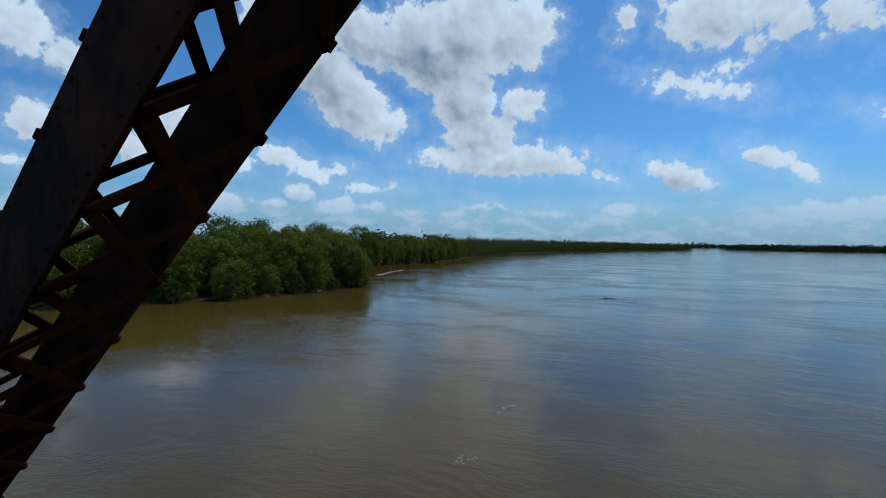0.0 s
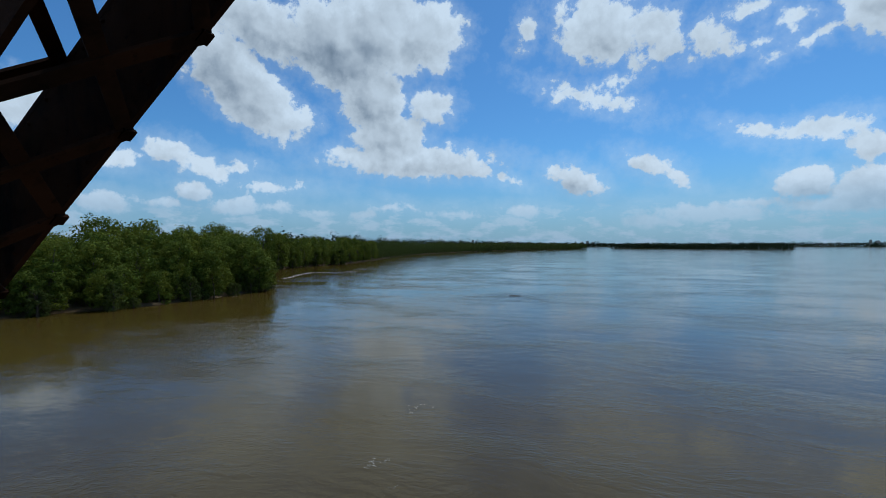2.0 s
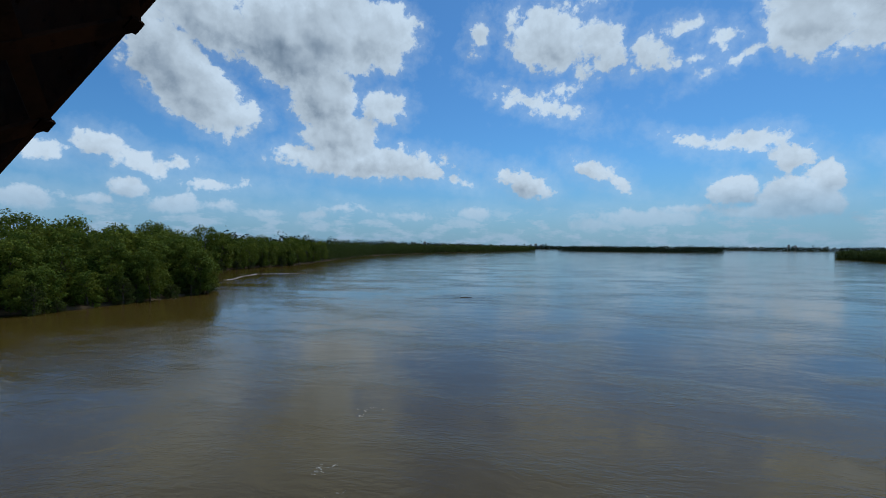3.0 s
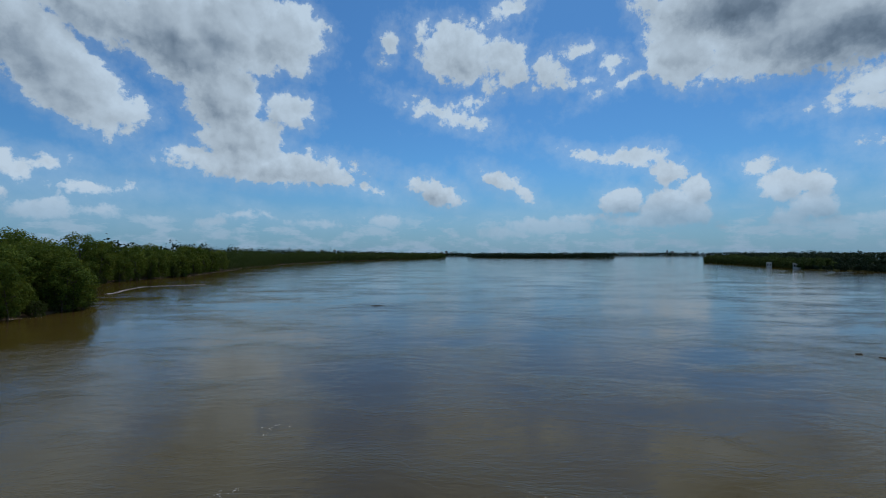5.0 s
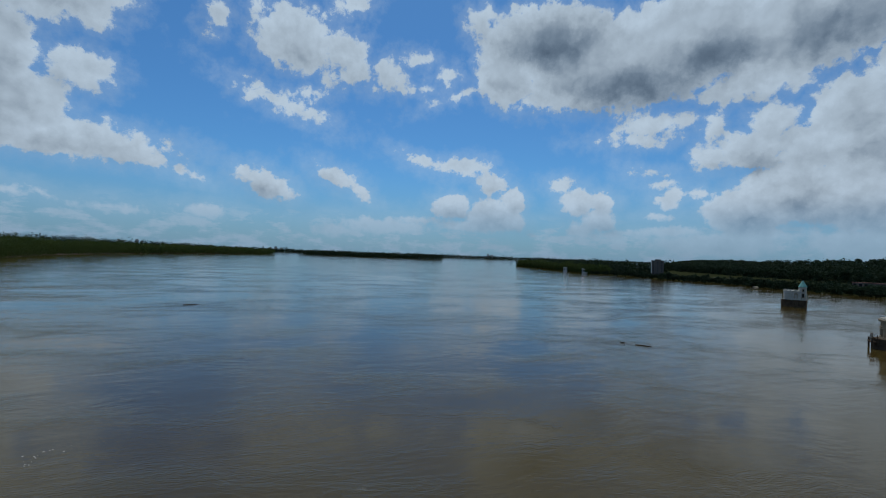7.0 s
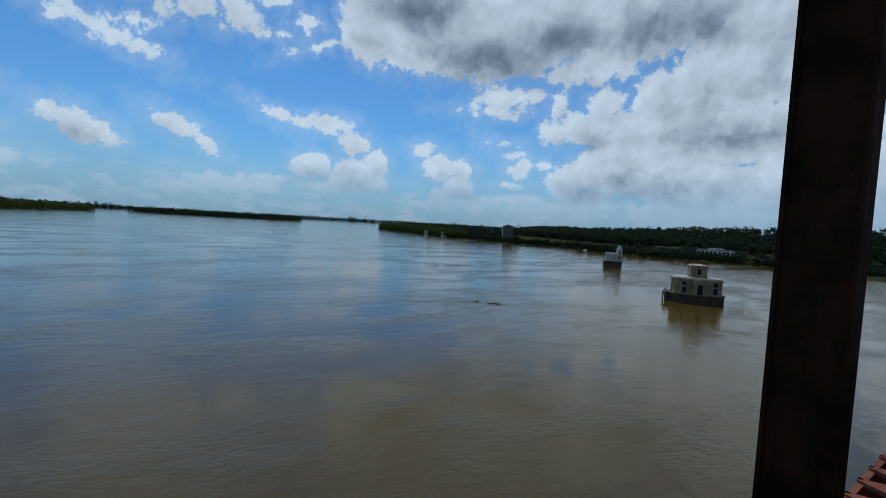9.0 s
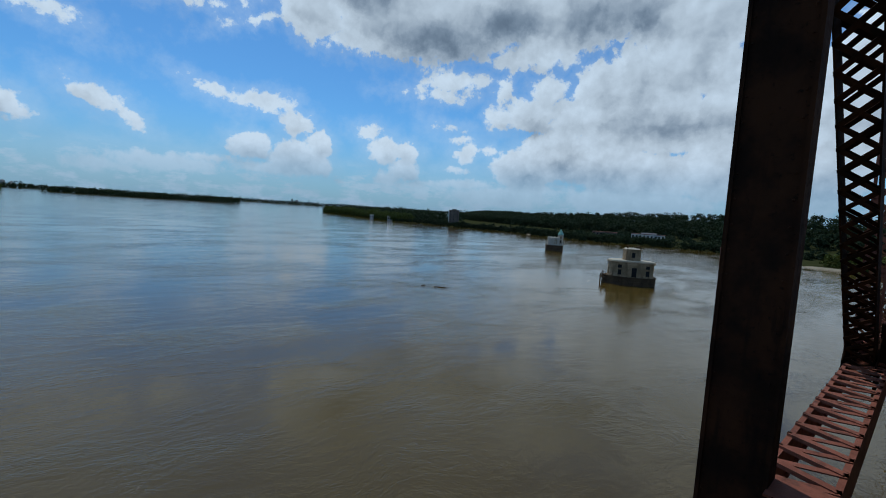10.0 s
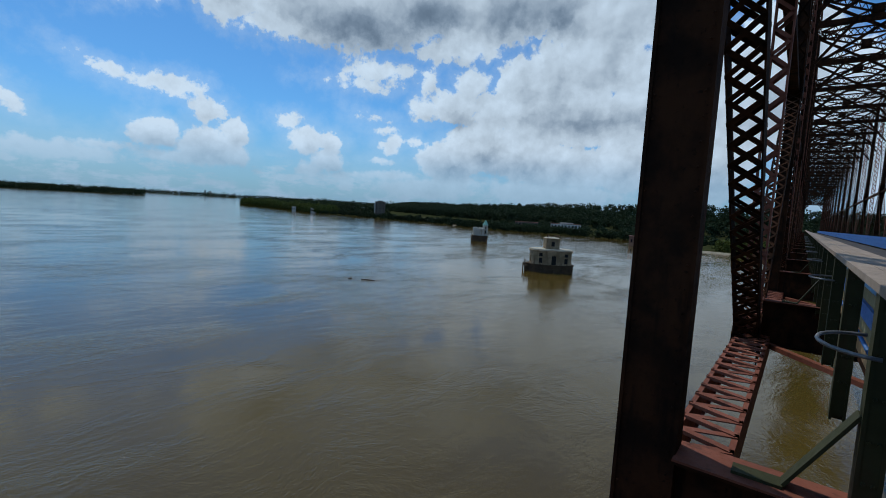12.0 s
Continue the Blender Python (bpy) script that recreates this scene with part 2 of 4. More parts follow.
tint = g.mix(g.ramp(tone, 0.30, 1.0), (0.44, 0.66, 0.96, 1), (0.73, 0.91, 1.10, 1))
lit = g.vec("SCALE", tint, scale=1.0)
wt.links.new(g.math("MULTIPLY", tone, CLOUD_LIGHT / SKY_STRENGTH), lit.node.inputs[3])
# moist air near the horizon
haze = g.ramp(elev, 11.0, -1.5, 0.0, 0.72)
clear = g.vec("MULTIPLY", sky.outputs[0], (0.42, 0.88, 1.27))
blue = g.mix(haze, clear, tuple(v / SKY_STRENGTH for v in (0.235, 0.40, 0.61)) + (1,))
faded = g.mix(g.ramp(elev, 7.0, 0.0, 0.0, 0.65), lit, tuple(v / SKY_STRENGTH for v in (0.29, 0.435, 0.64)) + (1,))
g.put(back.inputs[0], blue)
cloudy = g.node("ShaderNodeBackground")
cloudy.inputs[1].default_value = SKY_STRENGTH
g.put(cloudy.inputs[0], faded)
both = g.node("ShaderNodeMixShader")
g.put(both.inputs[0], cover)
wt.links.new(back.outputs[0], both.inputs[1])
wt.links.new(cloudy.outputs[0], both.inputs[2])
wt.links.new(both.outputs[0], out.inputs[0])

sun = new("sun", bpy.data.lights.new("sun", "SUN"))
sun.data.energy, sun.data.angle, sun.data.color = 2.4, radians(0.53), (1.0, 0.96, 0.89)
a, e = radians(SUN_AZ), radians(SUN_EL)
sun.matrix_world = look((0, 0, 60), (-math.sin(a) * math.cos(e), -math.cos(a) * math.cos(e), 60 - math.sin(e)))

# ---------------------------------------------------------------- materials
def material(name):
    m = bpy.data.materials.new(name)
    m.use_nodes = True
    n = Nodes(m.node_tree)
    n.bsdf = m.node_tree.nodes["Principled BSDF"]
    n.coord = n.node("ShaderNodeTexCoord").outputs["Object"]
    return m, n


def bump(n, height, distance, strength=1.0, normal=None):
    b = n.node("ShaderNodeBump")
    b.inputs["Strength"].default_value = strength
    b.inputs["Distance"].default_value = distance
    n.put(b.inputs["Height"], height)
    if normal is not None:
        n.put(b.inputs["Normal"], normal)
    return b.outputs[0]


def worn(name, a, b, c, scale=3.0, rough=0.8, grain=0.01, metal=0.0, stain=0.5, sheen=0.35):
    """A surface of colour a mottled with b, with spots and runs of c."""
    m, n = material(name)
    geo = n.node("ShaderNodeNewGeometry").outputs["Position"]
    big = n.noise(geo, scale, 5, 0.6)
    small = n.noise(geo, scale * 9, 6, 0.65)
    runs = n.noise(n.vec("MULTIPLY", geo, (1.0, 1.0, 0.18)), scale * 3, 5, 0.6)
    col = n.mix(n.ramp(big, 0.35, 0.65), (*a, 1), (*b, 1))
    col = n.mix(n.math("MULTIPLY", n.ramp(runs, 0.52, 0.7), stain), col, (*c, 1))
    col = n.mix(n.math("MULTIPLY", n.ramp(small, 0.58, 0.72), stain), col, (*c, 1))
    n.put(n.bsdf.inputs["Base Color"], col)
    n.put(n.bsdf.inputs["Roughness"], n.ramp(small, 0.2, 0.8, rough - 0.12, min(1, rough + 0.12)))
    n.bsdf.inputs["Metallic"].default_value = metal
    n.bsdf.inputs["Specular IOR Level"].default_value = sheen
    n.put(n.bsdf.inputs["Normal"], bump(n, small, grain, 0.6))
    return m


def leaf_material(name, dark, light, yellow):
    m, n = material(name)
    isl = n.node("ShaderNodeNewGeometry").outputs["Random Per Island"]
    obj = n.node("ShaderNodeObjectInfo").outputs["Random"]
    patch = n.noise(n.node("ShaderNodeNewGeometry").outputs["Position"], 0.14, 3, 0.5)
    col = n.mix(isl, (*dark, 1), (*light, 1))
    col = n.mix(n.math("MULTIPLY", n.ramp(patch, 0.45, 0.68), 0.55), col, (*yellow, 1))
    col = n.mix(n.math("MULTIPLY", obj, 0.35), col, (*dark, 1))
    n.put(n.bsdf.inputs["Base Color"], col)
    n.bsdf.inputs["Roughness"].default_value = 0.7
    n.bsdf.inputs["Specular IOR Level"].default_value = 0.08
    thin = n.node("ShaderNodeBsdfTranslucent")
    n.put(thin.inputs[0], n.mix(0.5, col, (*yellow, 1)))
    mixer = n.node("ShaderNodeMixShader")
    mixer.inputs[0].default_value = 0.28
    end = m.node_tree.nodes["Material Output"]
    m.node_tree.links.new(n.bsdf.outputs[0], mixer.inputs[1])
    m.node_tree.links.new(thin.outputs[0], mixer.inputs[2])
    m.node_tree.links.new(mixer.outputs[0], end.inputs[0])
    return m


def water_material():
    m, n = material("muddy_river_water")
    p = n.node("ShaderNodeNewGeometry").outputs["Position"]
    wind = n.vec("SUBTRACT", n.noise(p, 0.035, 3, 0.5, color=True), (0.5, 0.5, 0.5))
    q = n.vec("ADD", p, n.vec("SCALE", wind, scale=14.0))
    swell = n.noise(n.vec("MULTIPLY", q, (0.6, 1.0, 1.0)), 0.22, 3, 0.5)
    crest = n.noise(n.vec("MULTIPLY", q, (0.55, 1.0, 1.0)), 1.5, 4, 0.55, distortion=0.8)
    crest = n.math("SUBTRACT", 1.0, n.math("ABSOLUTE", n.math("MULTIPLY_ADD", crest, 2.0, -1.0)))
    ripple = n.noise(n.vec("MULTIPLY", q, (0.7, 1.0, 1.0)), 2.6, 3, 0.55, distortion=0.5)
    chop = n.noise(q, 6.5, 2, 0.5, distortion=0.4)
    # gusts roughen some reaches and leave others smooth
    gust = n.ramp(n.noise(n.vec("MULTIPLY", q, (0.45, 1.0, 1.0)), 0.050, 5, 0.62), 0.40, 0.64, 0.22, 1.35)
    lane = n.ramp(n.noise(n.vec("MULTIPLY", q, (0.45, 1.0, 1.0)), 0.19, 4, 0.6), 0.38, 0.66, 0.60, 1.35)
    h = n.math("ADD", n.math("MULTIPLY", crest, 0.026), n.math("MULTIPLY", ripple, 0.023))
    h = n.math("ADD", h, n.math("MULTIPLY", chop, 0.014))
    h = n.math("MULTIPLY", h, n.math("MULTIPLY", gust, lane))
    h = n.math("MULTIPLY_ADD", swell, 0.05, h)
    n.put(n.bsdf.inputs["Normal"], bump(n, h, 1.0))
    silt = n.noise(n.vec("MULTIPLY", q, (0.4, 1.0, 1.0)), 0.02, 4, 0.6)
    n.put(n.bsdf.inputs["Base Color"], n.mix(n.ramp(silt, 0.3, 0.7), (0.067, 0.046, 0.010, 1), (0.086, 0.059, 0.014, 1)))
    n.bsdf.inputs["Roughness"].default_value = 0.065
    n.bsdf.inputs["IOR"].default_value = 1.33
    return m


WATER = water_material()
MUD = worn("wet_mud_bank", (0.065, 0.048, 0.028), (0.10, 0.073, 0.045), (0.035, 0.034, 0.017), 0.15, 0.85, 0.05, sheen=0.1)
WOODLAND = worn("woodland_floor", (0.030, 0.036, 0.014), (0.042, 0.045, 0.02), (0.02, 0.022, 0.01), 0.06, 0.95, 0.05, sheen=0.0)
LEAF = leaf_material("cottonwood_leaves", (0.032, 0.062, 0.010), (0.130, 0.188, 0.025), (0.215, 0.230, 0.030))
# the blue of distant haze is mixed into these leaf greens
LEAF_FAR_HAZE = leaf_material("haze_tinted_far_leaves", (0.015, 0.030, 0.016), (0.027, 0.047, 0.022), (0.034, 0.052, 0.022))
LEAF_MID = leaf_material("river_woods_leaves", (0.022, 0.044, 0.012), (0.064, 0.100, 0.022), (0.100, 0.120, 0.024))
LEAF_BUSH = leaf_material("willow_leaves", (0.035, 0.055, 0.012), (0.075, 0.105, 0.025), (0.11, 0.12, 0.03))
BARK = worn("grey_bark", (0.07, 0.055, 0.04), (0.11, 0.09, 0.07), (0.03, 0.025, 0.02), 2.0, 0.95, 0.02)
# one rusty steel twice: shade put into the first colour, sun into the second
RUST_SHADED = worn("shaded_rusty_steel", (0.017, 0.010, 0.007), (0.052, 0.022, 0.011), (0.009, 0.007, 0.006), 2.3, 0.8, 0.006, stain=0.8, sheen=0.04)
RUST_SUNLIT = worn("sunlit_rusty_steel", (0.16, 0.055, 0.034), (0.22, 0.078, 0.050), (0.06, 0.028, 0.020), 2.4, 0.75, 0.005, stain=0.75, sheen=0.15)
GREEN = worn("dark_green_rail_paint", (0.034, 0.037, 0.016), (0.048, 0.049, 0.022), (0.055, 0.032, 0.018), 2.2, 0.65, 0.003, sheen=0.15)
TIMBER = worn("weathered_timber", (0.25, 0.20, 0.155), (0.32, 0.26, 0.205), (0.15, 0.115, 0.09), 2.6, 0.9, 0.006)
TAN_WOOD = worn("orange_brown_timber", (0.34, 0.20, 0.09), (0.42, 0.26, 0.12), (0.18, 0.10, 0.05), 2.2, 0.85, 0.006)
BLUE = worn("blue_paint", (0.030, 0.13, 0.40), (0.040, 0.17, 0.48), (0.06, 0.10, 0.18), 2.0, 0.5, 0.002)
PIPE = worn("galvanised_pipe", (0.15, 0.16, 0.17), (0.20, 0.21, 0.22), (0.10, 0.09, 0.08), 4.0, 0.5, 0.002, 0.5)
ASPHALT = worn("old_asphalt", (0.055, 0.052, 0.048), (0.075, 0.07, 0.064), (0.035, 0.034, 0.032), 1.2, 0.95, 0.004)
LIMESTONE = worn("pale_limestone", (0.22, 0.165, 0.10), (0.34, 0.265, 0.17), (0.085, 0.060, 0.036), 0.5, 0.9, 0.03, stain=0.85, sheen=0.1)
BASE_STONE = worn("stained_granite", (0.065, 0.044, 0.028), (0.10, 0.068, 0.042), (0.032, 0.022, 0.014), 0.6, 0.9, 0.04, sheen=0.1)
PALE_ROOF = worn("weathered_roof_slab", (0.36, 0.34, 0.27), (0.42, 0.40, 0.32), (0.22, 0.20, 0.15), 0.8, 0.9, 0.01)
COPPER = worn("green_copper", (0.13, 0.33, 0.27), (0.17, 0.40, 0.33), (0.08, 0.20, 0.17), 1.2, 0.6, 0.01)
DARK = worn("dark_opening", (0.012, 0.012, 0.013), (0.018, 0.018, 0.02), (0.03, 0.03, 0.03), 2.0, 0.6, 0.001, sheen=0.1)
CONCRETE = worn("grey_concrete", (0.11, 0.088, 0.072), (0.145, 0.12, 0.10), (0.075, 0.06, 0.05), 0.15, 0.92, 0.02)
BRICK = worn("brown_brick", (0.20, 0.10, 0.07), (0.26, 0.15, 0.10), (0.12, 0.08, 0.06), 0.4, 0.92, 0.02)
SAND = worn("pale_gravel", (0.20, 0.18, 0.13), (0.25, 0.22, 0.16), (0.12, 0.11, 0.07), 0.2, 0.95, 0.03)
DRIFT = worn("driftwood", (0.06, 0.05, 0.04), (0.10, 0.08, 0.06), (0.03, 0.025, 0.02), 2.0, 0.9, 0.01)
WHITE_FOAM = worn("river_foam", (0.55, 0.53, 0.48), (0.62, 0.6, 0.55), (0.4, 0.36, 0.3), 1.5, 0.9, 0.02)


# ---------------------------------------------------------------- mesh building
class Geo:
    """Gathers the faces of one mesh."""

    def __init__(self):
        self.v, self.f = [], []

    def add(self, verts, faces):
        k = len(self.v)
        self.v += [tuple(p) for p in verts]
        self.f += [tuple(i + k for i in q) for q in faces]
        return self

    def hull8(self, p):
        return self.add(p, [(0, 3, 2, 1), (4, 5, 6, 7), (0, 1, 5, 4), (1, 2, 6, 5), (2, 3, 7, 6), (3, 0, 4, 7)])

    def box(self, x0, x1, y0, y1, z0, z1):
        return self.hull8([(x0, y0, z0), (x1, y0, z0), (x1, y1, z0), (x0, y1, z0), (x0, y0, z1), (x1, y0, z1), (x1, y1, z1), (x0, y1, z1)])

    def beam(self, p, q, w, h, side=(0, 1, 0)):
        """A bar from p to q: w along side, h across it."""
        p, q, s = Vector(p), Vector(q), Vector(side)
        d = (q - p).normalized()
        s = (s - d * s.dot(d)).normalized() * (w / 2)
        u = d.cross(s).normalized() * (h / 2)
        return self.hull8([p - s - u, p + s - u, p + s + u, p - s + u, q - s - u, q + s - u, q + s + u, q - s + u])

    def ibeam(self, p, q, w, h, tf, tw, side=(0, 1, 0)):
        """A rolled I section from p to q: flanges w wide along side, h deep."""
        p, q, s = Vector(p), Vector(q), Vector(side)
        d = (q - p).normalized()
        s = (s - d * s.dot(d)).normalized()
        u = d.cross(s).normalized()
        a, b, c, e = w / 2, h / 2, tw / 2, h / 2 - tf
        prof = [(-a, -b), (a, -b), (a, -e), (c, -e), (c, e), (a, e), (a, b), (-a, b), (-a, e), (-c, e), (-c, -e), (-a, -e)]
        rim = [s * x + u * y for x, y in prof]
        caps = [(0, 1, 2, 3, 10, 11), (3, 4, 9, 10), (4, 5, 6, 7, 8, 9)]
        return self.add([p + r for r in rim] + [q + r for r in rim],
                        [c[::-1] for c in caps] + [tuple(i + 12 for i in c) for c in caps] + [(i, (i + 1) % 12, 12 + (i + 1) % 12, 12 + i) for i in range(12)])

    def tube(self, path, radii, n=6):
        rings = []
        for i, c in enumerate(path):
            c = Vector(c)
            d = (Vector(path[min(i + 1, len(path) - 1)]) - Vector(path[max(i - 1, 0)])).normalized()
            a = d.orthogonal().normalized()
            if abs(d.z) < 0.9:
                a = d.cross(Vector((0, 0, 1))).normalized()
            b = d.cross(a)
            rings.append([c + (a * math.cos(t) + b * math.sin(t)) * radii[i] for t in (2 * math.pi * k / n for k in range(n))])
        k = len(self.v)
        self.v += [tuple(p) for r in rings for p in r]
        for i in range(len(rings) - 1):
            for j in range(n):
                self.f.append((k + i * n + j, k + i * n + (j + 1) % n, k + (i + 1) * n + (j + 1) % n, k + (i + 1) * n + j))
        self.f.append(tuple(k + j for j in reversed(range(n))))
        self.f.append(tuple(k + (len(rings) - 1) * n + j for j in range(n)))
        return self

    def mesh(self, name, mat, smooth=False):
        me = bpy.data.meshes.new(name)
        me.from_pydata(self.v, [], self.f)
        me.materials.append(mat)
        if smooth:
            me.polygons.foreach_set("use_smooth", [True] * len(me.polygons))
        me.update()
        return me


def part(name, geo, mat, parent=None, label="", smooth=False):
    ob = new(name, geo.mesh(name, mat, smooth) if isinstance(geo, Geo) else geo)
    ob.parent = parent
    return tagged(ob, label)


def thing(name, label, category, group="", kind=""):
    return tagged(new(name), label, category, group, kind)

# ---------------------------------------------------------------- river and banks
part("water", Geo().add([(-4500, -4500, 0), (4500, -4500, 0), (4500, 4500, 0), (-4500, 4500, 0)], [(0, 1, 2, 3)]), WATER)
tagged(bpy.data.objects["water"], "wide brown rippled river in flood", "river", kind="structure")


def land(name, label, shore, inland, z, mat):
    """A low bank: a wavering shore line, its slope into the water, and the ground behind."""
    g, n = Geo(), len(shore)
    pts = []
    for i in range(n - 1):
        a, b = Vector(shore[i]), Vector(shore[i + 1])
        steps = max(2, int((b - a).length / 12))
        for k in range(steps):
            p = a.lerp(b, k / steps)
            pts.append(p + Vector((noise.noise((p.x * 0.05, p.y * 0.05, 3)), noise.noise((p.x * 0.05, p.y * 0.05, 9)))) * 3.5)
    pts.append(Vector(shore[-1]))
    m = len(pts)
    inl = Vector(inland)
    rows = [[(p.x, p.y, -1.2) for p in pts]]
    for f, h in ((4.0, 0.35), (14.0, z), (60.0, z * 1.2), (None, z * 1.3)):
        row = []
        for p in pts:
            q = inl if f is None else p + (inl - p).normalized() * f
            row.append((q.x, q.y, h + (0.25 * noise.noise((q.x * 0.1, q.y * 0.1, 1)) if f else 0)))
        rows.append(row)
    g.v = [p for r in rows for p in r]
    for r in range(4):
        for i in range(m - 1):
            g.f.append((r * m + i, r * m + i + 1, (r + 1) * m + i + 1, (r + 1) * m + i))
    return tagged(part(name, g, mat, smooth=True), label, "bank", kind="structure")


LEFT_SHORE = [(-190, -40), (-140, 30), (-119, 64), (-109, 84), (-106, 104), (-105, 122), (-106, 138), (-122, 152), (-160, 180),
              (-186, 215), (-189, 250), (-190, 290), (-186, 330), (-208, 434), (-235, 560), (-250, 662), (-240, 952), (-170, 1274), (-16, 1680), (-60, 1760), (-500, 2000)]
RIGHT_SHORE = [(286, -160), (286, 28), (300, 46), (330, 74), (358, 104), (360, 134), (340, 188), (343, 243), (366, 287), (361, 360), (380, 430), (358, 478),
               (398, 593), (440, 740), (486, 892), (520, 925), (640, 960), (1000, 1100)]
land("ground_east_bank", "low muddy wooded river bank", LEFT_SHORE, (-900, 700), 0.35, MUD)
land("ground_west_bank", "low wooded river bank with a strip of meadow", RIGHT_SHORE[::-1], (1500, 200), 0.8, WOODLAND)

rng = np.random.default_rng(5)


def leaves(centres, radii, per, size, rng, droop=0.75):
    """Small leaf sprays scattered on and in clumps."""
    c = np.repeat(np.asarray(centres, float), per, 0)
    r = np.repeat(np.asarray(radii, float), per, 0)
    d = rng.normal(size=(len(c), 3))
    d /= np.linalg.norm(d, axis=1)[:, None]
    p = c + d * r * rng.uniform(0.62, 1.06, (len(c), 1)) * np.array([1, 1, droop])
    nrm = d + rng.normal(size=d.shape) * 0.38 + np.array([0, 0, 0.25])
    nrm /= np.linalg.norm(nrm, axis=1)[:, None]
    a = np.cross(nrm, rng.normal(size=d.shape))
    a /= np.linalg.norm(a, axis=1)[:, None]
    b = np.cross(nrm, a)
    s = rng.uniform(0.55, 1.25, (len(c), 1)) * size
    v = np.stack([p - a * s, p - b * s * 0.55 + nrm * s * 0.15, p + a * s, p + b * s * 0.55 + nrm * s * 0.15], 1).reshape(-1, 3)
    return v


def leaf_mesh(name, v, mat):
    me = bpy.data.meshes.new(name)
    k = len(v) // 4
    me.vertices.add(len(v))
    me.vertices.foreach_set("co", v.astype(np.float32).ravel())
    me.loops.add(len(v))
    me.loops.foreach_set("vertex_index", np.arange(len(v), dtype=np.int32))
    me.polygons.add(k)
    me.polygons.foreach_set("loop_start", np.arange(k, dtype=np.int32) * 4)
    me.update(calc_edges=True)
    me.materials.append(mat)
    return me


def tree_kind(h, spread, low, rng, mat, per=84, size=0.38):
    """Meshes of one tree: a tapered trunk with limbs, and a crown of leaf clumps."""
    wood = Geo()
    lean = rng.normal(size=2) * 0.04 * h
    top = (lean[0], lean[1], h * 0.82)
    mid = (lean[0] * 0.3, lean[1] * 0.3, h * 0.4)
    wood.tube([(0, 0, -1.0), (0, 0, 1.0), mid, top], [0.40, 0.32, 0.22, 0.05], 7)
    centres, radii = [], []
    for k in range(11):
        ang = k * 2.4 + rng.uniform(-0.4, 0.4)
        z0 = h * rng.uniform(max(0.2, low), 0.62)
        reach = spread * rng.uniform(0.4, 0.75)
        z1 = min(h * 0.85, z0 + reach * rng.uniform(0.4, 0.9))
        f = z0 / (h * 0.82)
        s = Vector((lean[0] * f, lean[1] * f, z0))
        e = Vector((lean[0] * f + math.cos(ang) * reach, lean[1] * f + math.sin(ang) * reach, z1))
        wood.tube([s, s.lerp(e, 0.5) + Vector((0, 0, 0.4)), e], [0.14, 0.09, 0.03], 5)
    # a domed crown of overlapping billows, large ones within and small ones on the outside
    for n, size0, size1, out in ((14, 0.34, 0.46, 0.55), (40, 0.20, 0.30, 0.88)):
        for k in range(n):
            u = ((k + 0.5) / n) ** 0.85
            env = spread * math.sqrt(max(0.04, 1 - (abs(u - 0.40) / 0.62) ** 2.4))
            ang = k * 2.4 + rng.uniform(-0.6, 0.6)
            r = env * out * rng.uniform(0.72, 1.08)
            z = h * (low + (0.88 - low) * u) + rng.uniform(-0.3, 0.3)
            centres.append((lean[0] * z / h + math.cos(ang) * r, lean[1] * z / h + math.sin(ang) * r, z))
            radii.append(spread * rng.uniform(size0, size1))
    radii = np.asarray(radii)[:, None]
    return wood.mesh("trunk", BARK, True), leaf_mesh("crown", leaves([tuple(c) for c in centres], radii, per, size, rng), mat)


KINDS = [tree_kind(h, s, l, rng, LEAF) for h, s, l in ((22, 7.4, 0.10), (20, 6.6, 0.06), (23, 8.0, 0.12), (18, 6.8, 0.05), (21, 6.4, 0.08), (16, 6.2, 0.03))]
BUSHES = [tree_kind(h, s, 0.03, rng, LEAF_BUSH, 44, 0.20) for h, s in ((6.5, 2.6), (5.0, 2.4), (8.0, 2.8))]


def plant(kind, x, y, z, s, turn, name, label, group):
    trunk, crown = kind
    t = thing(name, label, "tree" if name == "tree" else "bush", group)
    t.matrix_basis = pose(x, y, z, 0, 0, turn) @ Matrix.Diagonal((s, s, s, 1))
    part("trunk", trunk, None, t)
    part("crown", crown, None, t)
    return t


def along(line, step, rng):
    """Places and inward normals along a shore line."""
    for a, b in zip(line, line[1:]):
        a, b = Vector(a), Vector(b)
        d = b - a
        n = max(1, round(d.length / step))
        for k in range(n):
            yield a.lerp(b, (k + rng.uniform(0.1, 0.9)) / n), Vector((-d.y, d.x)).normalized()


r2 = np.random.default_rng(11)
near_line = LEFT_SHORE[1:9]
for row, (off, step, s0, s1) in enumerate(((4, 6.5, 0.55, 0.82), (11, 8.0, 0.82, 1.0), (20, 9.0, 0.86, 1.04), (31, 10.0, 0.92, 1.12), (44, 12.0, 1.0, 1.2))):
    for p, nrm in along(near_line, step, r2):
        q = p + nrm * (off + r2.uniform(-2, 2))
        k = r2.integers(0, 6) if row else r2.choice([1, 3, 5])
        plant(KINDS[k], q.x, q.y, 0.1, r2.uniform(s0, s1), r2.uniform(0, 360), "tree", "leafy green cottonwood on the flooded bank", "trees on the near bank")
for p, nrm in along(near_line, 9.0, r2):
    q = p + nrm * r2.uniform(-0.5, 2.0)
    plant(BUSHES[r2.integers(0, 3)], q.x, q.y, -0.2, r2.uniform(0.6, 1.05), r2.uniform(0, 360), "bush", "yellow-green willow bush at the water's edge", "bushes on the near bank")
